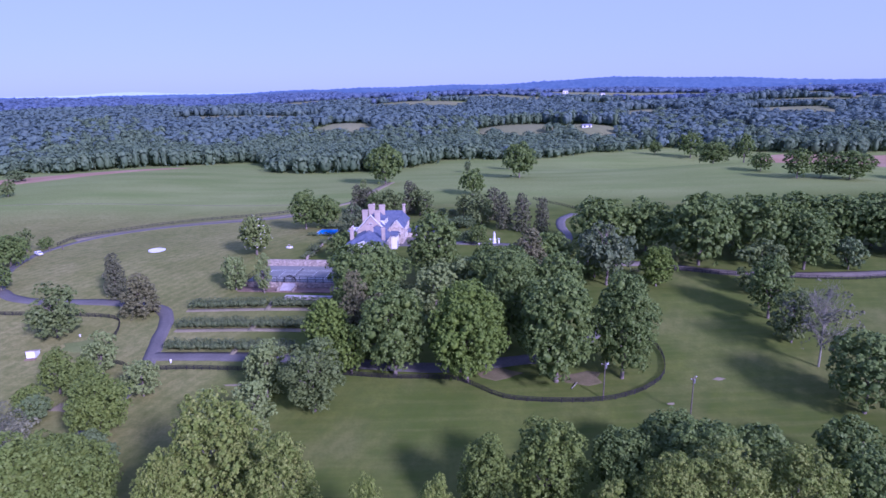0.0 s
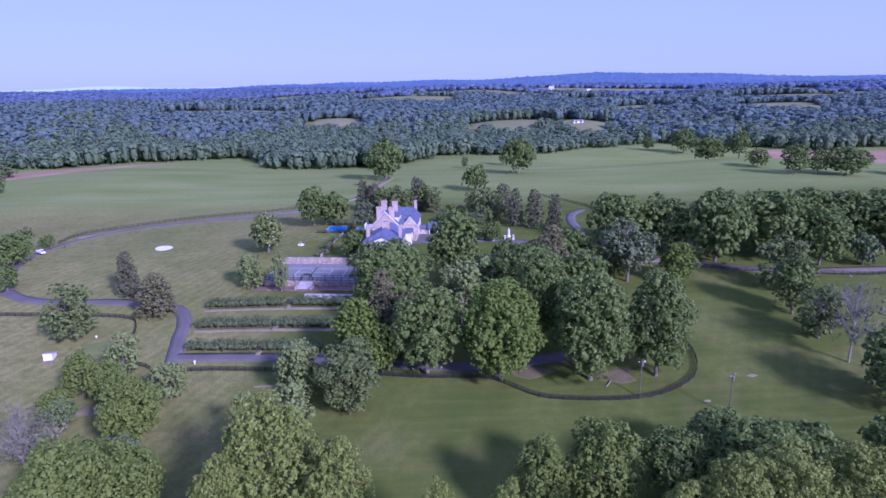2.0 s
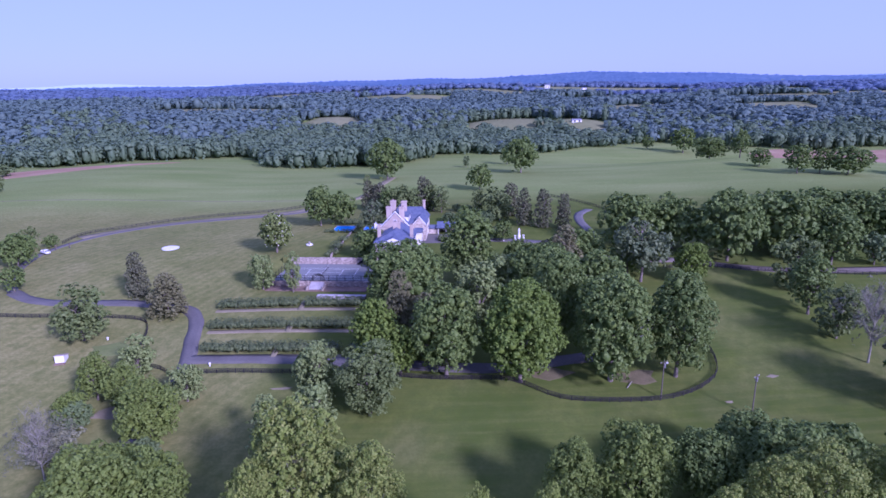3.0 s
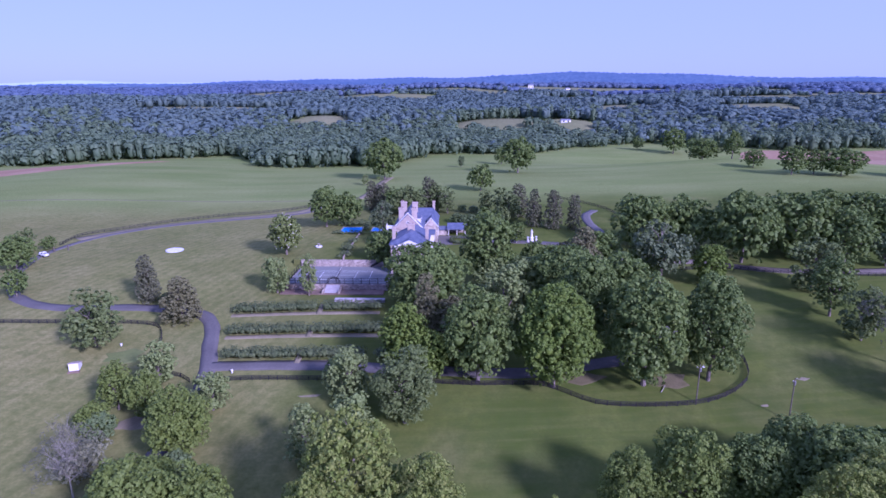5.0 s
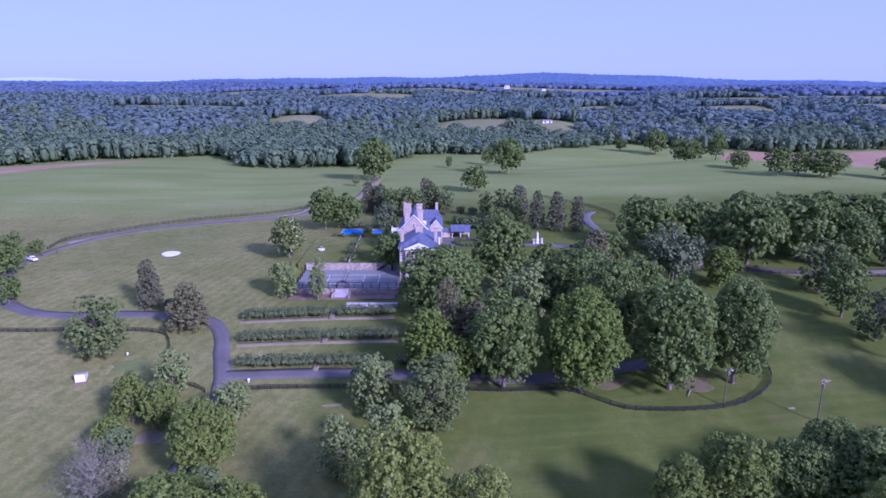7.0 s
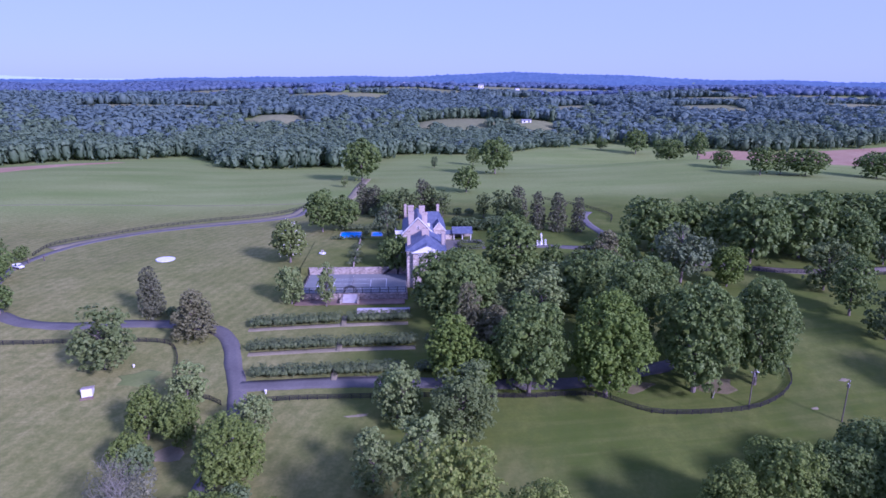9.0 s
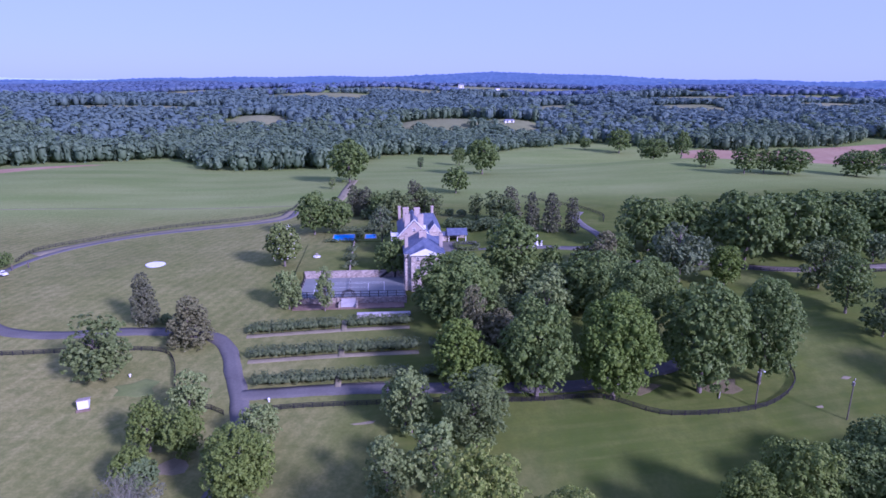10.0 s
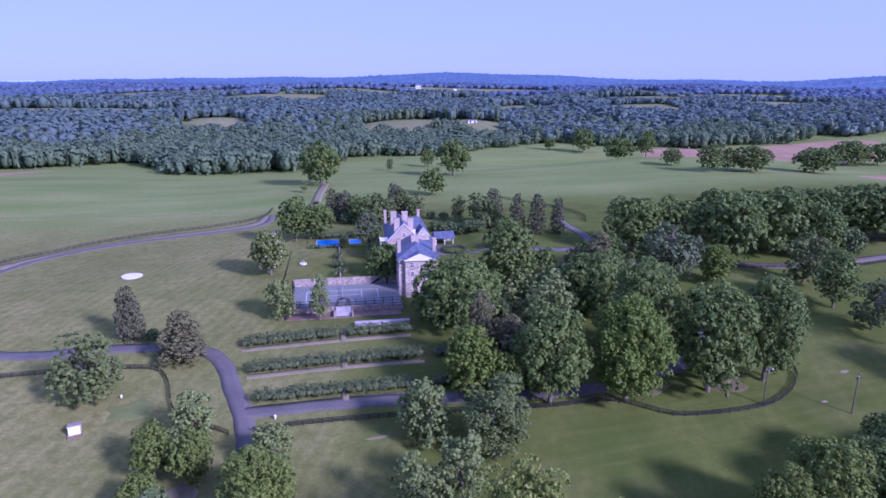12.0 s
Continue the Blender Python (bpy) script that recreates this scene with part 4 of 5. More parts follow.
# ---- terraces ----
def slab(name, u0, u1, v0, v1, z0, z1, material, label, category, kind="structure", bevel=0.03):
    ob = boxed(name, (u0, u1, v0, v1, z0, z1), material, None, bevel=bevel)
    ob.matrix_world = EST
    return tagged(ob, label, category, kind=kind)


slab("court_terrace", -43.0, -7.2, -12.2, 9.9, 4.0, 7.42, WALLSTONE, "raised stone terrace under the tennis court", "terrace")
slab("court_surface", -42.4, -7.6, -11.6, 9.4, 7.40, 7.50, COURT, "grey-green hard tennis court", "tennis court")
slab("wall_garden", -43.0, -7.2, 9.9, 10.5, 7.0, 9.95, WALLSTONE, "long rough stone retaining wall behind the court", "retaining wall")
slab("lawn_terrace", -46.0, -7.15, 10.52, 50.5, 6.0, 9.82, GRASS, "mown garden lawn on a terrace", "lawn")
slab("house_terrace", -14.0, 24.0, 30.0, 62.0, 6.0, 10.9, GRASS, "lawn round the mansion", "lawn")
slab("forecourt", 6.6, 24.5, 26.0, 45.4, 8.0, 11.0, ASPHALT, "asphalt turning court beside the mansion", "drive")
slab("lawn_island", 15.0, 23.5, 31.0, 40.0, 10.9, 11.12, GRASS, "grass island in the turning court", "lawn")
slab("pool_terrace", -40.0, -15.0, 50.6, 66.0, 6.0, 10.45, GRASS, "raised grass terrace round the pools", "lawn")
slab("garden_path", -26.0, -10.0, 32.4, 34.2, 9.75, 9.88, FLAG, "pale flagstone garden path", "path")
slab("border_bed", -44.0, -8.0, -17.2, -12.25, 3.6, 5.62, MULCH, "brown mulch bed below the court wall", "flower bed")
for u0, u1, v0, v1 in ((-38.2, -14.43, 3.75, 3.8), (-38.2, -14.43, -7.2, -7.15), (-38.2, -14.43, 2.4, 2.45), (-38.2, -14.43, -5.83, -5.78), (-38.2, -38.12, -7.14, 3.74), (-14.5, -14.43, -7.14, 3.74), (-32.7, -32.62, -5.77, 2.39), (-19.95, -19.88, -5.77, 2.39), (-32.6, -19.96, -1.72, -1.66)):
    slab("court_line", u0 - 0.04, u1 + 0.04, v0 - 0.04, v1 + 0.04, 7.49, 7.506, LINEPAINT, "white painted court line", "court line", bevel=0)
net = empty("tennis_net", est(-26.3, 0, 0), "tennis net sagging across the court", "tennis net")
boxed("net_post", (-0.06, 0.06, -8.2, -8.08, 7.5, 8.6), STEEL, net)
boxed("net_post", (-0.06, 0.06, 4.7, 4.82, 7.5, 8.6), STEEL, net)
bm = bmesh.new()
for k in range(27):
    box(bm, -0.012, 0.012, -8.0 + k * 0.48, -7.975 + k * 0.48, 7.55, 8.45)
for k in range(6):
    box(bm, -0.011, 0.011, -8.08, 4.7, 7.58 + k * 0.16, 7.60 + k * 0.16)
part("netting", bm, RUBBER, net)
boxed("net_band", (-0.03, 0.03, -8.08, 4.7, 8.44, 8.52), LINEPAINT, net)
cf = empty("court_fence", est(0, 0, 0), "dark mesh fence on black posts round the tennis court", "fence")
post_me = tube(bmesh.new(), (0, 0, 0), (0, 0, 2.3), 0.11, 0.10, 6)
first = part("post", post_me, FENCEWOOD, cf)
first.matrix_basis = pose(-42.6, -11.9, 7.4)
for k in range(1, 13):
    o = new("post", first.data)
    o.parent, o.matrix_basis = cf, pose(-42.6 + k * 2.92, -11.9, 7.4)
for k in range(1, 7):
    o = new("post", first.data)
    o.parent, o.matrix_basis = cf, pose(-42.6, -11.9 + k * 3.4, 7.4)
for z in (7.6, 8.6, 9.5):
    boxed("rail", (-42.6, -7.5, -11.95, -11.85, z, z + 0.11), FENCEWOOD, cf)
    boxed("rail", (-42.63, -42.57, -11.85, 9.0, z, z + 0.06), FENCEWOOD, cf)
bm = bmesh.new()
for k in range(117):
    box(bm, -42.6 + k * 0.3, -42.585 + k * 0.3, -11.91, -11.895, 7.5, 9.52)
tagged(part("wire_mesh", bm, FENCEWOOD, cf), kind="stuff")
# dark bent-metal arbour over the head of the steps
arbour = empty("garden_arbour", est(-26.2, -11.4, 7.45), "dark bent metal arbour at the head of the steps", "arbour")
for k in range(5):
    bm = bmesh.new()
    w = 2.5 - 0.35 * abs(k - 2)
    pts = [Vector((w * math.cos(math.pi * q / 10), 0.35 * (k - 2), (2.6 - 0.25 * abs(k - 2)) * math.sin(math.pi * q / 10) ** 0.8)) for q in range(11)]
    for a, b in zip(pts, pts[1:]):
        tube(bm, a, b, 0.06, 0.06, 6)
    part("hoop", bm, FENCEWOOD, arbour)
for u in (-1.8, 0.0, 1.8):
    part("tie_bar", tube(bmesh.new(), (u, -0.75, 1.9 if u else 2.55), (u, 0.75, 1.9 if u else 2.55), 0.06, 0.06, 6), FENCEWOOD, arbour)
# steps through the front wall, with cheek walls
stairs = empty("garden_steps", est(0, 0, 0), "stone steps with cheek walls up to the court", "steps")
for k in range(9):
    boxed("step", (-28.6, -23.8, -12.25 - 0.42 * (k + 1), -12.25 - 0.42 * k, 4.0, 7.3 - 0.19 * k), FLAG, stairs, bevel=0.02)
for u in (-29.3, -23.7):
    boxed("cheek_wall", (u, u + 0.6, -17.0, -12.25, 4.0, 6.6), WALLSTONE, stairs, bevel=0.05)
for k in range(12):
    pier = slab("wall_pier", -42.8 + k * 3.2, -42.2 + k * 3.2, -12.5, -12.22, 4.2, 7.7, WALLSTONE, "stone pier on the terrace wall", "pier")
slab("bench_wall", -23.0, -6.4, -26.2, -24.4, 3.2, 6.9, FLAG, "long low wall with a pale flat stone top", "garden wall")
# diagonal garden stair at the house
for s in (0, 1):
    bm = bmesh.new()
    q = [bm.verts.new(p) for p in ((-16 + 5.2 * s, 8.6, 7.5), (-15.4 + 5.2 * s, 8.6, 7.5), (-11.2 + 1.2 * s, 9.8, 9.9), (-11.8 + 1.2 * s, 9.8, 9.9))]
    r = [bm.verts.new(v.co + Vector((0, 0, 0.7))) for v in q]
    for f in ((q[3], q[2], q[1], q[0]), r, (q[0], q[1], r[1], r[0]), (q[1], q[2], r[2], r[1]), (q[2], q[3], r[3], r[2]), (q[3], q[0], r[0], r[3])):
        bm.faces.new(f)
    o = part("stair_parapet", bm, RUBBER, None)
    o.matrix_world = EST
    tagged(o, "dark sloping parapet of the garden stair", "parapet")

# swimming pools
for u0, u1, v0, v1 in ((-36.0, -27.2, 52.3, 62.6), (-22.2, -18.0, 55.2, 62.0)):
    pool = empty("swimming_pool", est(0, 0, 0), "rectangular pool under a bright blue cover", "pool")
    boxed("pool_cover", (u0, u1, v0, v1, 10.3, 10.52), POOLBLUE, pool, bevel=0.03)
    for dims in ((u0 - 0.5, u1 + 0.5, v0 - 0.5, v0, 10.3, 10.58), (u0 - 0.5, u1 + 0.5, v1, v1 + 0.5, 10.3, 10.58), (u0 - 0.5, u0, v0, v1, 10.3, 10.58), (u1, u1 + 0.5, v0, v1, 10.3, 10.58)):
        boxed("coping", dims, FLAG, pool, bevel=0.02)


def lathe(profile, n=20):
    """A turned mesh from (radius, height) pairs."""
    bm = bmesh.new()
    rings = [[bm.verts.new((r * math.cos(2 * math.pi * i / n), r * math.sin(2 * math.pi * i / n), z)) for i in range(n)] for r, z in profile]
    for a, b in zip(rings, rings[1:]):
        for i in range(n):
            bm.faces.new((a[i], a[(i + 1) % n], b[(i + 1) % n], b[i]))
    bm.faces.new(rings[0][::-1])
    bm.faces.new(rings[-1])
    return bm


fountain = empty("fountain", est(-40.5, 29.5, 9.82), "low round white fountain basin with a planted urn", "fountain")
part("basin", lathe([(1.3, 0), (1.4, 0.1), (1.4, 0.45), (1.2, 0.5), (1.15, 0.3), (0.2, 0.28)]), MARBLE, fountain)
part("urn", lathe([(0.35, 0.28), (0.18, 0.6), (0.16, 0.9), (0.5, 1.3), (0.55, 1.4), (0.1, 1.35)]), WALLSTONE, fountain)

# white garden figure with two urns on the lawn by the drive
sx, sy = 20.6, 257.3
fig = part("garden_statue", lathe([(0.95, 0), (0.95, 0.3), (0.7, 0.35), (0.7, 1.5), (0.85, 1.55), (0.85, 1.7), (0.55, 1.75), (0.5, 2.6), (0.42, 3.3), (0.5, 3.9), (0.44, 4.25), (0.18, 4.4), (0.26, 4.6), (0.26, 4.8), (0.12, 4.95)], 16), MARBLE, None)
fig.matrix_world = pose(sx, sy, gz(sx, sy))
tagged(fig, "white marble garden statue on a round pedestal", "statue")
for x, y in ((13.8, 256.0), (18.9, 256.4), (22.5, 256.9)):
    o = empty("garden_urn", pose(x, y, gz(x, y)), "white marble urn on a pedestal", "urn")
    part("pedestal", lathe([(0.5, 0), (0.5, 0.2), (0.36, 0.25), (0.36, 1.1), (0.46, 1.15), (0.46, 1.25)], 12), MARBLE, o)
    part("bowl", lathe([(0.15, 1.25), (0.14, 1.5), (0.5, 2.0), (0.58, 2.1), (0.15, 2.0)], 14), MARBLE, o)

# round white sand circle in the lawn
x, y = -128.2, 269.0
o = part("sand_circle", lathe([(3.6, -0.5), (3.6, 0.14), (3.4, 0.2), (3.25, 0.15), (0.4, 0.17)], 40), LINEPAINT, None)
o.matrix_world = pose(x, y, gz(x, y) + 0.06, 0, 2, 0)
tagged(o, "flat round white sand circle in the lawn", "sand circle")

# white run-in shed with a low sloping roof in the pasture
x, y = -124.3, 174.0
shed = empty("field_shed", pose(x, y, gz(x, y), 0, 0, 12), "small white field shed with a pinkish sloping roof", "shed")
bm = bmesh.new()
q = [bm.verts.new(p) for p in ((-1.2, -2, -0.4), (1.2, -2, -0.4), (1.2, 1.6, -0.4), (-1.2, 1.6, -0.4), (-1.2, -2, 2.2), (1.2, -2, 2.2), (1.2, 1.6, 1.1), (-1.2, 1.6, 1.1))]
for f in ((3, 2, 1, 0), (0, 1, 5, 4), (1, 2, 6, 5), (2, 3, 7, 6), (3, 0, 4, 7), (4, 5, 6, 7)):
    bm.faces.new([q[i] for i in f])
part("wall", bm, WHITE, shed)
bm = bmesh.new()
q = [bm.verts.new(p) for p in ((-1.4, -2.2, 2.28), (1.4, -2.2, 2.28), (1.4, 1.9, 1.03), (-1.4, 1.9, 1.03))]
r = [bm.verts.new(v.co + Vector((0, 0, 0.14))) for v in q]
for f in (q[::-1], r, (q[0], q[1], r[1], r[0]), (q[1], q[2], r[2], r[1]), (q[2], q[3], r[3], r[2]), (q[3], q[0], r[0], r[3])):
    bm.faces.new(f)
part("roof", bm, STUCCO, shed, "faded pinkish roof")
slab_ob = boxed("sill", (-1.5, 1.5, -2.9, -2.02, -0.3, 0.1), MULCH, shed)

# white marker posts
for x, y, h in ((-80.3, 167.5, 1.1), (-116.8, 185.8, 0.8)):
    o = empty("marker_post", pose(x, y, gz(x, y)), "short white marker beside the grass", "post")
    part("shaft", lathe([(0.2, -0.2), (0.2, h * 0.5), (0.32, h * 0.55), (0.32, h * 0.85), (0.15, h)], 10), WHITE, o)

# white pickup on the lane, at the gate
x, y = -181.4, 269.5
car = empty("pickup_truck", pose(x, y, gz(x, y) + 0.15, 0, 0, -38), "white pickup truck parked on the asphalt lane", "truck")
bm = box(bmesh.new(), -2.6, 2.6, -0.95, 0.95, 0.45, 1.05, 0.12)
box(bm, 1.1, 2.55, -0.9, 0.9, 1.0, 1.2, 0.08)
box(bm, -2.55, -0.7, -0.92, -0.8, 1.0, 1.35, 0.03)
box(bm, -2.55, -0.7, 0.8, 0.92, 1.0, 1.35, 0.03)
box(bm, -2.6, -2.5, -0.9, 0.9, 1.0, 1.35, 0.03)
part("body", bm, CARPAINT, car)
cab = part("cab", box(bmesh.new(), -0.7, 1.1, -0.85, 0.85, 1.0, 1.85, 0.18), CARPAINT, car)
boxed("windscreen", (1.0, 1.13, -0.7, 0.7, 1.25, 1.7), GLASS, cab, "dark windscreen")
for s in (-1, 1):
    boxed("side_window", (-0.5, 0.85, s * 0.80, s * 0.87, 1.25, 1.7) if s > 0 else (-0.5, 0.85, -0.87, -0.80, 1.25, 1.7), GLASS, cab, "dark side window")
    for k in (-1.65, 1.65):
        w = part("wheel", tube(tube(bmesh.new(), (k, s * 0.72, 0.38), (k, s * 0.98, 0.38), 0.38, 0.38, 16), (k, s * 0.98, 0.38), (k, s * 0.72, 0.38), 0.38, 0.38, 16), RUBBER, car)
        part("rim", tube(bmesh.new(), (k, s * 0.9, 0.38), (k, s * 0.99, 0.38), 0.22, 0.2, 12), STEEL, w)
    boxed("headlight", (2.58, 2.64, s * 0.6 - 0.15, s * 0.6 + 0.15, 0.75, 0.92), GLASS, car)
for x, y in ((-180.5, 276.0), (-176.0, 278.5)):
    o = empty("gate_post", pose(x, y, gz(x, y)), "brown wooden gate post beside the lane", "gate post")
    boxed("shaft", (-0.2, 0.2, -0.2, 0.2, -0.3, 1.9), POLEWOOD, o, bevel=0.03)
    boxed("cap", (-0.27, 0.27, -0.27, 0.27, 1.9, 2.05), MULCH, o, bevel=0.03)

# power poles
def power_pole(x, y, h, turn, lamp):
    p = empty("power_pole", pose(x, y, gz(x, y), 0, 0, turn), "weathered wooden power pole with grey transformer", "utility pole")
    part("shaft", tube(bmesh.new(), (0, 0, -0.6), (0.12, 0.0, h), 0.17, 0.11, 10), POLEWOOD, p)
    boxed("crossarm", (-1.0, 1.2, -0.07, 0.07, h - 0.7, h - 0.56), POLEWOOD, p)
    part("transformer", lathe([(0.1, h - 2.0), (0.3, h - 1.95), (0.32, h - 1.1), (0.2, h - 1.0)], 12), STEEL, p).location = (0.42, 0.1, 0)
    for k in (-0.9, 0.1, 1.1):
        part("insulator", lathe([(0.05, h - 0.56), (0.09, h - 0.45), (0.05, h - 0.32)], 8), WHITE, p).location = (k, 0, 0)
    if lamp:
        boxed("lamp_arm", (0.0, 0.06, -0.9, 0.0, h - 0.2, h - 0.12), STEEL, p)
        part("lamp_head", box(bmesh.new(), -0.18, 0.24, -1.3, -0.8, h - 0.28, h - 0.08, 0.05), WHITE, p)


power_pole(39.8, 146.1, 10.4, 20, True)
power_pole(58.9, 137.4, 11.0, 35, False)
o = part("fallen_log", tube(bmesh.new(), (32.5, 150.5, gz(32.5, 150.5) + 0.12), (34.4, 152.6, gz(34.4, 152.6) + 0.5), 0.16, 0.11, 8), PALEBARK, None)
tagged(o, "pale bare log lying in the grass", "log")


# ---- hedges below the court ----
def hedge(u0, u1, v, height, depth, label, seed):
    rng = np.random.default_rng(seed)
    n = int((u1 - u0) / 0.9)
    lobes = []
    for i in range(n):
        for j in (0, 1):
            lobes.append((u0 + (i + 0.5) * (u1 - u0) / n + rng.uniform(-0.25, 0.25), v + depth * (0.3 + 0.42 * j), height * rng.uniform(0.48, 0.62), height * rng.uniform(0.42, 0.58)))
    base = EST @ Vector(((u0 + u1) / 2, v, 0))
    a, b = EST @ Vector((u0, v, 0)), EST @ Vector((u1, v, 0))
    slope = (gz(b.x, b.y) - gz(a.x, a.y)) / (u1 - u0)
    z = gz(base.x, base.y)
    lobes = [(x, y, w + (x - (u0 + u1) / 2) * slope, r) for x, y, w, r in lobes]
    h = empty("hedge", EST @ pose(0, 0, z), label, "hedge", "terrace hedges")
    o = new("leaves", crown_mesh("leaves", seed, lobes, int(150 * (u1 - u0)), 0.17, LEAF["hedge"], 0.0, 0.85))
    o.parent = h
    stems = bmesh.new()
    for i in range(n):
        x = u0 + (i + 0.5) * (u1 - u0) / n
        zz = (x - (u0 + u1) / 2) * slope
        tube(stems, (x, v + depth * 0.5, zz - 0.3), (x, v + depth * 0.5, zz + height * 0.5), 0.06, 0.04, 5)
    tagged(part("stems", stems, BARK, h), kind="stuff")


for num, (u0, u1, v) in enumerate(((-54.5, -27.8, -32.6), (-25.5, -7.2, -32.6), (-51.3, -27.6, -46.6), (-25.8, -5.6, -46.6), (-1.8, 2.4, -46.6), (-48.3, -27.7, -60.2), (-26.2, -8.2, -60.2), (-4.5, 1.5, -60.2))):
    hedge(u0, u1, v, 2.75, 3.2, "long clipped dark green hedge on the grass terrace", 900 + num)
for num, (u0, u1, v) in enumerate(((-55, -7, -33.2), (-52, -5, -47.2), (-49, -7, -61.4))):
    p = [EST @ Vector((u0 + k * (u1 - u0) / 6, v, 0)) for k in range(7)]
    ribbon("border", [(q.x, q.y) for q in p], 2.0, 0.10, SANDY, "narrow sandy border along the hedge", "border")
for v in (-30.5, -44.5, -58.5):
    p = [EST @ Vector((-26.7, v + k, 0)) for k in (-3.5, -1, 1.5, 3.0)]
    ribbon("path", [(q.x, q.y) for q in p], 1.7, 0.16, SANDY, "short worn path between two hedges", "path")
# clipped bushes and hedges in the garden
for num, (u0, u1, v, h) in enumerate(((-28.6, -27.0, 14, 2.2), (-28.4, -27.2, 24, 3.0), (-28.4, -27.2, 36, 2.4), (-39, -25, 50.6, 1.8), (-38, -16, 66.5, 2.6))):
    z = 9.8 if v < 51 else 10.4
    rng = np.random.default_rng(950 + num)
    n = max(3, int((u1 - u0) * 1.2))
    lobes = [(u0 + (i + 0.5) * (u1 - u0) / n, v + rng.uniform(-0.4, 0.4) + (0 if u1 - u0 > 3 else rng.uniform(-2.5, 2.5)), h * 0.5, h * rng.uniform(0.42, 0.55)) for i in range(n if u1 - u0 > 3 else 7)]
    t = empty("garden_bush", EST @ pose(0, 0, z), "dense dark clipped bush on the garden terrace", "bush")
    o = new("leaves", crown_mesh("leaves", 950 + num, lobes, int(90 * len(lobes)), 0.17, LEAF["hedge"], 0.0, 0.85))
    o.parent = t
slab("wall_divider", -27.0, -26.6, 10.6, 50.4, 9.6, 11.0, WALLSTONE, "low stone wall between two garden lawns", "garden wall")


# ---- board fences ----
RAIL = box(bmesh.new(), -0.5, 0.5, -0.5, 0.5, -0.5, 0.5)
RAIL_ME = bpy.data.meshes.new("rail")
RAIL.to_mesh(RAIL_ME)
RAIL.free()
RAIL_ME.materials.append(FENCEWOOD)
POST_ME = bpy.data.meshes.new("post")
bm = box(bmesh.new(), -0.08, 0.08, -0.08, 0.08, -0.4, 1.38, 0.02)
bm.to_mesh(POST_ME)
bm.free()
POST_ME.materials.append(FENCEWOOD)


def board_fence(points, label, bay=2.5, rails=4):
    c = spline(points, bay)
    top = empty("board_fence", Matrix.Identity(4), label, "fence")
    pts = [Vector((x, y, gz(x, y))) for x, y in c]
    for p in pts:
        o = new("post", POST_ME)
        o.parent, o.location = top, p
    for a, b in zip(pts, pts[1:]):
        d = b - a
        q = d.to_track_quat("X", "Z")
        for k in range(rails):
            o = new("rail", RAIL_ME)
            o.parent = top
            o.matrix_basis = Matrix.LocRotScale((a + b) / 2 + Vector((0, 0, 0.28 + k * 1.05 / (rails - 1))), q, (d.length, 0.05, 0.17))
    return top


def K(points):
    return [(0.8936 * a, 0.8936 * b) for a, b in points]


board_fence(K([(-95.5, 183.5),  (-83, 183), (-66, 181), (-40, 178), (-18, 175), (-6, 174.5), (3, 173.5), (10, 169), (16, 165), (27, 163), (44, 162.5), (54, 165), (61, 169), (65.5, 174), (68, 184), (66, 196), (62, 212)]), "black four-board fence curving round the grove")
board_fence(K([(-200, 216), (-183, 224), (-165, 224), (-148, 224), (-131, 223), (-123, 220), (-119, 212), (-117, 201), (-114, 193), (-110, 189), (-105, 187), (-101.5, 184)]), "black board fence round the dry pasture")
board_fence(K([(77, 249), (97, 250), (115, 245), (139, 241), (160, 238), (176, 239), (205, 240)]), "dark board fence along the gravel lane")
board_fence(K([(-206, 322), (-205, 343), (-187, 358), (-166, 374), (-140, 385), (-112, 392), (-92, 408), (-86, 430)]), "dark board fence along the back lane", 2.5, 3)
board_fence(K([(60, 420), (80, 380), (84, 350), (76, 330)]), "dark board fence beside the north drive", 2.5, 3)
ring = [(19.2 + 4.9 * math.cos(0.2094 * k), 35.5 + 5.0 * math.sin(0.2094 * k), 0.75, 0.72 + 0.1 * math.sin(k * 2.1)) for k in range(30)]
t = empty("ring_hedge", EST @ pose(0, 0, 10.95), "low clipped hedge ring round the grass island", "hedge")
o = new("leaves", crown_mesh("leaves", 981, ring, 2600, 0.17, LEAF["hedge"], 0.0, 0.8))
o.parent = t
t = empty("garden_bush", est(-24.6, 58.0, 10.4), "dense round bush between the two pools", "bush")
o = new("leaves", crown_mesh("leaves", 977, [(0, 0, 1.2, 1.3), (0.9, 0.5, 1.0, 1.1), (-0.8, 0.8, 1.1, 1.2), (0.2, 2.0, 1.2, 1.2), (-0.2, -1.2, 1.0, 1.1)], 700, 0.17, LEAF["hedge"], 0.0, 0.8))
o.parent = t


# ---- woods beyond the fields ----
EDGE_X = [-900, -429, -362, -280, -200, -174, -153, -100, -62, -36, 0, 54, 119, 175, 227, 271, 295, 351, 405, 500, 640, 1200]
EDGE_Y = [540, 590, 592, 617, 652, 608, 562, 556, 556, 590, 648, 652, 661, 706, 724, 737, 706, 668, 645, 645, 625, 560]
for cx, cy, a, b in CLEAR:
    ring = [(cx + a * math.cos(k * 0.785) * (1 + 0.15 * math.sin(3 * k + cx)), cy + b * math.sin(k * 0.785) * (1 + 0.15 * math.cos(2 * k + cy))) for k in range(8)]
    patch("field", ring, 0.8, PALEGRASS if (cx + cy) % 4 < 3 else SOIL, "pale pasture in a clearing of the woods", "field", 25.0)


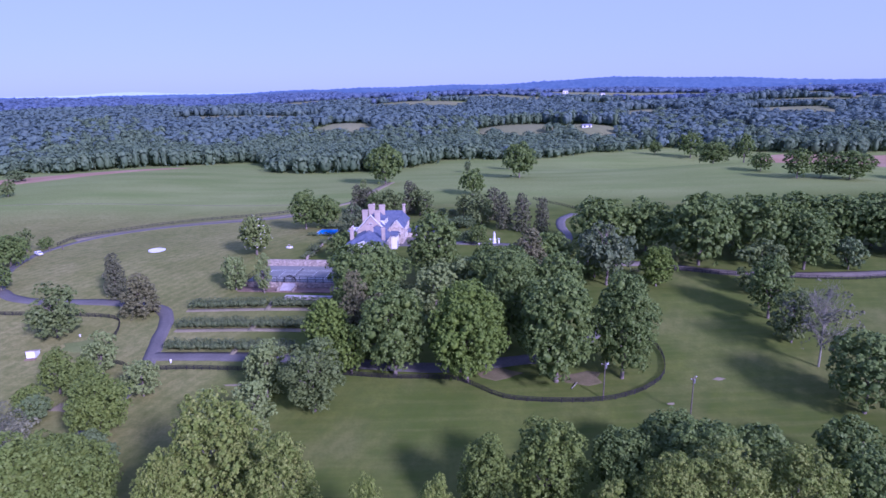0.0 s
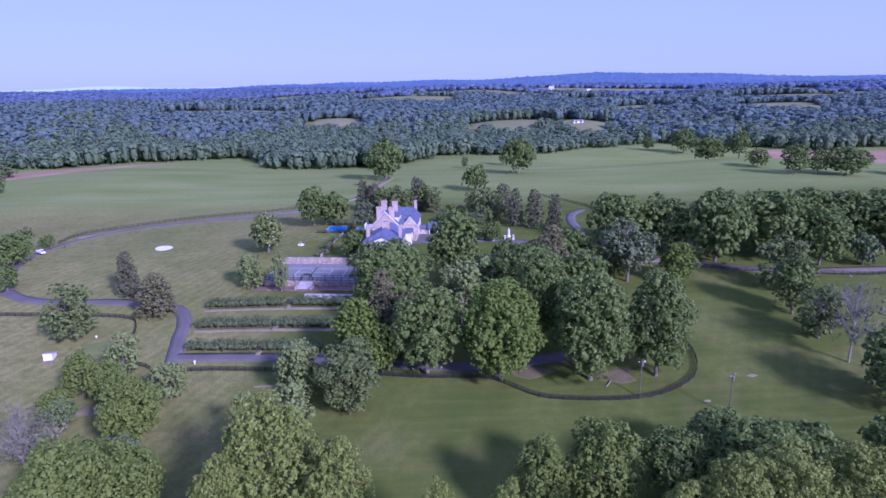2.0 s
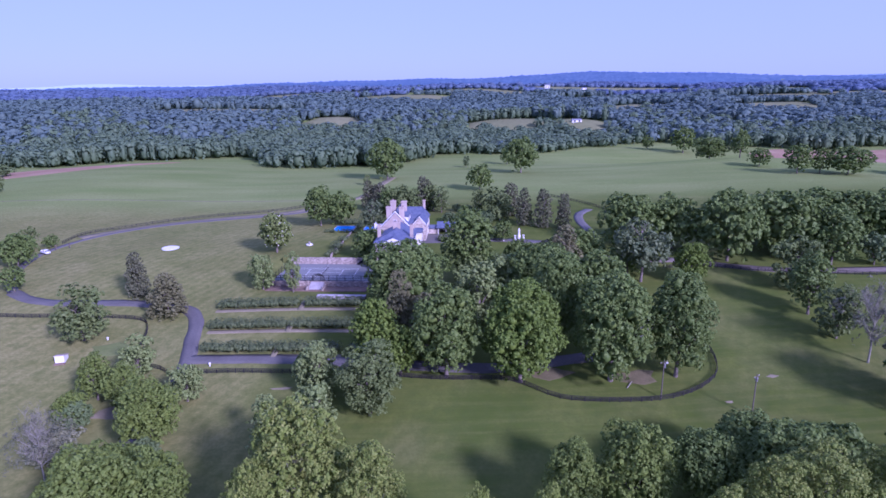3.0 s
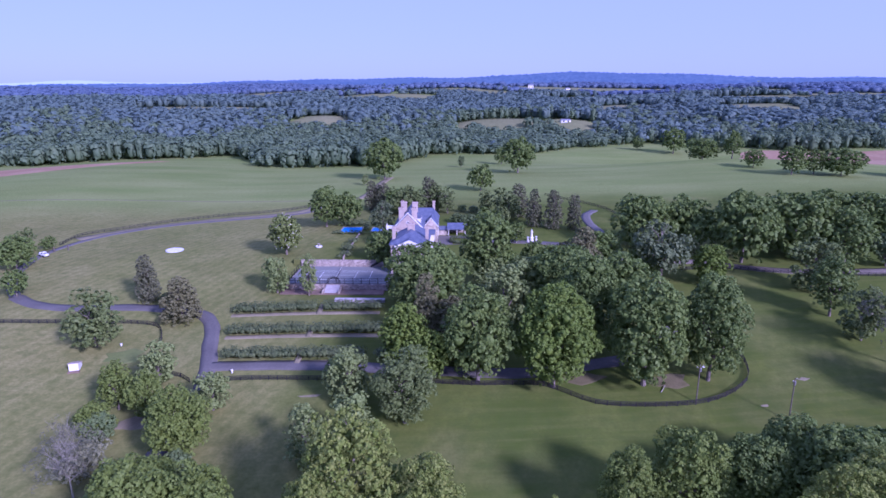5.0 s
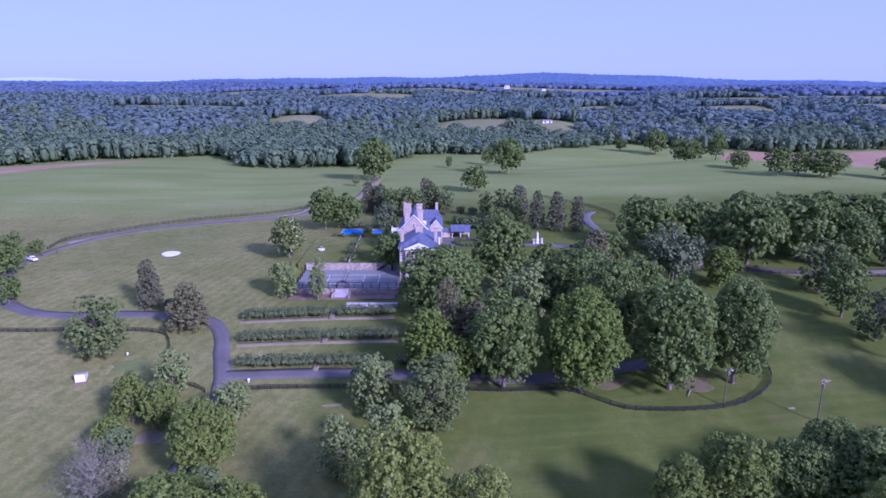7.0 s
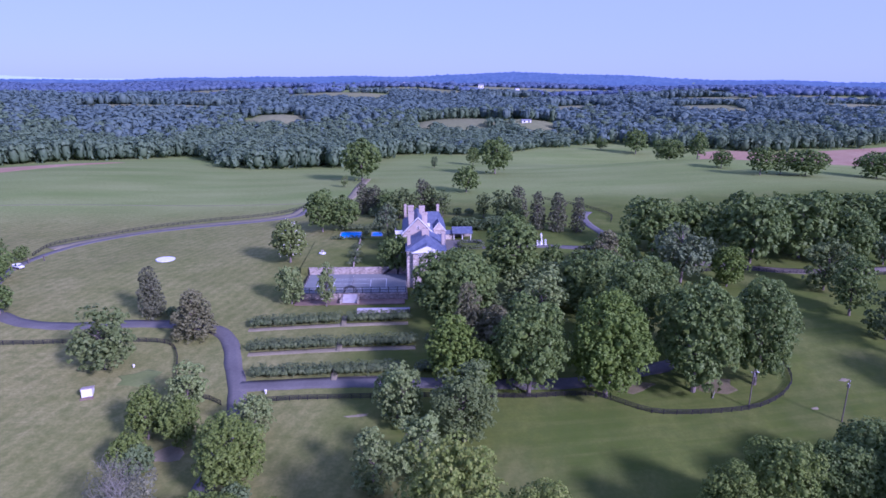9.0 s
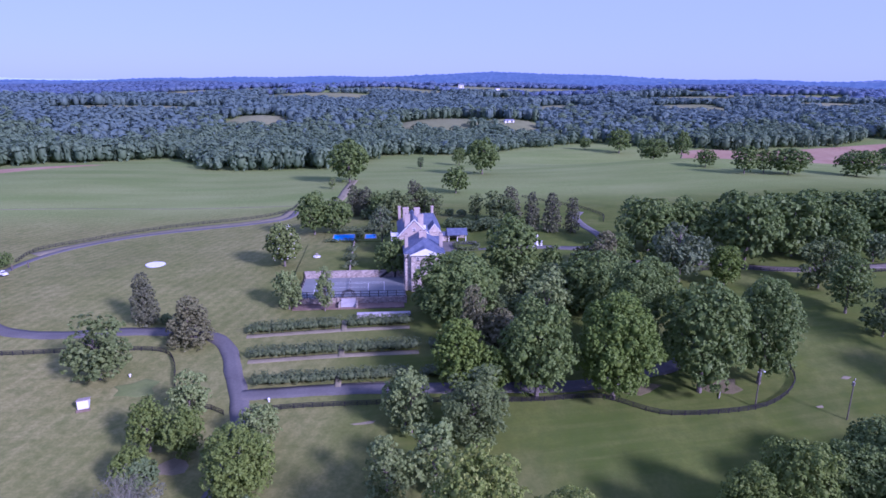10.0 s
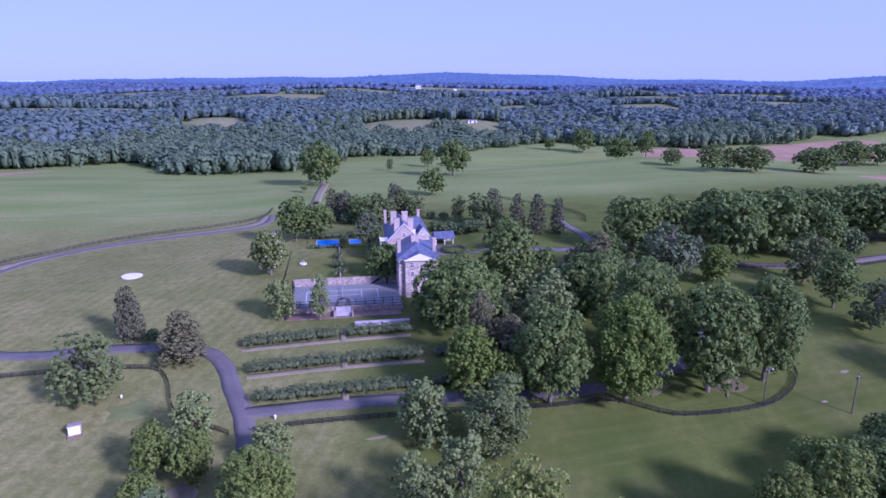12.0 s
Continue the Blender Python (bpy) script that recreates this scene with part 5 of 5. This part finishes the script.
def wooded(x, y):
    y = np.asarray(y, float)
    w = (y > np.interp(x, EDGE_X, EDGE_Y) + 6 * np.sin(x / 17.0)) & (np.abs(np.degrees(np.arctan2(x + 40, y))) < 62)
    for cx, cy, a, b in CLEAR:
        ang = np.arctan2(y - cy, x - cx)
        w &= ((x - cx) / a) ** 2 + ((y - cy) / b) ** 2 > 1.0 + 0.35 * np.sin(3 * ang + cx) + 0.25 * np.sin(7 * ang + cy)
    return w


def far_tree(seed, cards, size, core):
    """A leafy crown of radius 1 and height 2 for the far woods: a lumpy mass under small leaf clusters."""
    rng = np.random.default_rng(seed)
    lump = rng.normal(0, 1, (11, 3))
    lump[:, 2] = np.abs(lump[:, 2])
    lump /= np.linalg.norm(lump, axis=1)[:, None]
    swell = rng.uniform(0.12, 0.38, 11)

    def reach(d):
        near = np.clip(1 - np.linalg.norm(d[:, None] - lump[None], axis=2) / 0.62, 0, 1)
        return (0.72 + (near ** 0.5 * swell[None]).max(axis=1))[:, None]

    def skin(d):
        """The lumpy outline in the directions d; its lower half hangs down to the ground."""
        q = d * reach(d)
        rad = np.hypot(q[:, 0], q[:, 1])[:, None]
        q[:, :2] *= np.where((q[:, 2:] < 0) & (rad > 0.05), np.maximum(0.8, rad) / np.maximum(rad, 0.05), 1.0)
        q[:, 2] = np.where(q[:, 2] < 0, np.maximum(2.0 * q[:, 2], -1.0), q[:, 2])
        return q

    d = rng.normal(0, 1, (cards, 3))
    d[:, 2] = np.where(d[:, 2] < -0.5, -d[:, 2], d[:, 2])
    d /= np.linalg.norm(d, axis=1)[:, None]
    v, f = leaf_cards(rng, skin(d) * rng.uniform(0.9, 1.05, (cards, 1)), d, size, 0.0, 0.3)
    core_v = skin(BALL_V) * (core, core, 0.95)
    n = len(core_v)
    return np.concatenate([core_v, v]), np.concatenate([BALL_F, f[:, :3] + n, f[:, [0, 2, 3]] + n])


def plant_woods(name, near, far, gap, kinds, radius, height, material, label):
    rng = np.random.default_rng(int(near) + 500)
    xs, ys = np.meshgrid(np.arange(-far - 150, far + 150, gap), np.arange(400, far + 150, gap))
    x, y = (xs + rng.uniform(-0.45, 0.45, xs.shape) * gap).ravel(), (ys + rng.uniform(-0.45, 0.45, ys.shape) * gap).ravel()
    r = np.hypot(x + 40, y) + 110 * np.sin(x / 61) * np.sin(y / 83 + x / 140) + rng.normal(0, 55, x.shape)
    keep = (r > near) & (r <= far) & wooded(x, y)
    x, y = x[keep], y[keep]
    z = ground_z(x, y)
    which = rng.integers(0, len(kinds), len(x))
    vs, fs, base = [], [], 0
    for k, (v, f) in enumerate(kinds):
        m = which == k
        n = int(m.sum())
        if not n:
            continue
        s = rng.uniform(0.65, 1.45, (n, 1)) * (radius, radius, 1.0)
        h = height * (rng.uniform(0.8, 1.12, n) + 0.18 * np.sin(x[m] / 37) * np.sin(y[m] / 53))[:, None]
        for cx, cy, ca, cb in CLEAR:  # trees on the near side shortened so the camera sees each pasture
            h[(np.abs(x[m] - cx) < ca) & (y[m] < cy) & (y[m] > cy - cb - 160)] *= 0.75
        a = rng.uniform(0, 6.283, n)
        vx = v[None, :, 0] * np.cos(a)[:, None] - v[None, :, 1] * np.sin(a)[:, None]
        vy = v[None, :, 0] * np.sin(a)[:, None] + v[None, :, 1] * np.cos(a)[:, None]
        p = np.stack([x[m][:, None] + vx * s[:, :1], y[m][:, None] + vy * s[:, 1:2], z[m][:, None] + h * (0.56 + np.where(v[None, :, 2] > 0, 0.40, 0.58) * v[None, :, 2])], -1)
        vs.append(p.reshape(-1, 3))
        fs.append((f[None] + base + (np.arange(n) * len(v))[:, None, None]).reshape(-1, 3))
        base += n * len(v)
    ob = new(name, mesh_of(name, np.concatenate(vs), np.concatenate(fs), material))
    return tagged(ob, label, "woods", kind="stuff")


# three bands by distance; the leaf colours carry the haze
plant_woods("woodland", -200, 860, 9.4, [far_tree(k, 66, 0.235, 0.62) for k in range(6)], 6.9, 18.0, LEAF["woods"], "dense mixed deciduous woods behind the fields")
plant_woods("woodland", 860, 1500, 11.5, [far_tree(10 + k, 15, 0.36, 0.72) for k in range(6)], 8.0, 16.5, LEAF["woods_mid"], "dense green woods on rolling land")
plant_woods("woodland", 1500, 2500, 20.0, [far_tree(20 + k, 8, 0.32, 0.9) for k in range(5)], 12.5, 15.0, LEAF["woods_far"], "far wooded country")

# far white farm buildings among the trees
def farm(x, y, w, d, h, turn, label, lift=0.0):
    b = empty("farm_building", pose(x, y, gz(x, y) + lift, 0, 0, turn), label, "farm building")
    boxed("wall", (-w / 2, w / 2, -d / 2, d / 2, -2, h), WHITE, b)
    part("roof", roof_mesh(-w / 2, w / 2, -d / 2, d / 2, h + 0.02, h + d * 0.3, "u" if w > d else "v", 0.0, 0.4, 0.2), STEEL, b)
    for k in (-0.25, 0.25):
        boxed("door", (k * w - 1.2, k * w + 1.2, -d / 2 - 0.06, -d / 2, 0, 2.6), GLASS, b)


farm(188, 838, 13, 5, 2.4, 8, "long white farm shed with a metal roof", 0.5)
farm(111, 1660, 7, 7, 5, 20, "white farmhouse in a far pasture", 6.0)
farm(330, 1740, 14, 9, 6, -10, "white barn on a far hillside", 3.0)
farm(420, 1700, 12, 8, 6, 15, "white barn on a far hillside", 3.0)
farm(-40, 1760, 10, 8, 6, 30, "white farmhouse in a far pasture", 3.0)

# ---- distance: wooded skyline hills and a range behind, with haze painted in ----
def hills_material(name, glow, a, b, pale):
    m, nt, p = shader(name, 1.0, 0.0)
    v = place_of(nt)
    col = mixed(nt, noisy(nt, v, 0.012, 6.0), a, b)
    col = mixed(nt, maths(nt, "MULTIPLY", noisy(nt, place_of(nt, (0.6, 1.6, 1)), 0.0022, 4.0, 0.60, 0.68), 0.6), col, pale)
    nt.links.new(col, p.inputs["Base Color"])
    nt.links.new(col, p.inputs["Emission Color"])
    # the hills glow a little to stand in for haze lightening them
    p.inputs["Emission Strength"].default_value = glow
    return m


# blue of the haze is in both colours, paler for the range
DISTANCE = hills_material("distant hills in haze blue", 0.4, (0.058, 0.094, 0.148), (0.076, 0.114, 0.168), (0.15, 0.18, 0.21))
RANGE = hills_material("far range in haze blue", 0.7, (0.20, 0.25, 0.42), (0.21, 0.26, 0.43), (0.21, 0.26, 0.43))
az = np.radians(np.arange(-62, 82, 0.16))
rr = np.concatenate([np.arange(2380, 3200, 34), np.arange(3200, 4700, 55)])
RR, AZ = np.meshgrid(rr, az, indexing="ij")
HX, HY = RR * np.sin(AZ), RR * np.cos(AZ)
rough = np.random.default_rng(5).normal(0, 2.6, RR.shape)
HZ = ground_z(HX, HY) + 6 + rough - 30 * step(2480, 2380, RR)
idx = np.arange(RR.size).reshape(RR.shape)
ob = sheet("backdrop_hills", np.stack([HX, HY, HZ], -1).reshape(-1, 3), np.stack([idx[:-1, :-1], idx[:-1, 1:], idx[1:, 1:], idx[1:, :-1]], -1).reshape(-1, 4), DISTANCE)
tagged(ob, "wooded hills along the skyline, coloured blue for haze", "hills", kind="structure")
deg = np.degrees(az)
crest = 62 + 30 * np.exp(-((deg - 27) / 4.5) ** 2) + 26 * np.exp(-((deg - 36) / 2.5) ** 2) + 18 * np.exp(-((deg + 26) / 3) ** 2) + 10 * np.exp(-((deg + 8) / 6) ** 2)
lo = np.stack([4750 * np.sin(az), 4750 * np.cos(az), np.full(len(az), -20.0)], 1)
hi = np.stack([4760 * np.sin(az), 4760 * np.cos(az), crest], 1)
n = len(az)
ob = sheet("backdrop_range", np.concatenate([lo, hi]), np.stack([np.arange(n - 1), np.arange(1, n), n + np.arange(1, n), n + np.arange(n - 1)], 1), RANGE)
tagged(ob, "mountain range on the horizon, coloured pale blue for haze", "mountains", kind="structure")
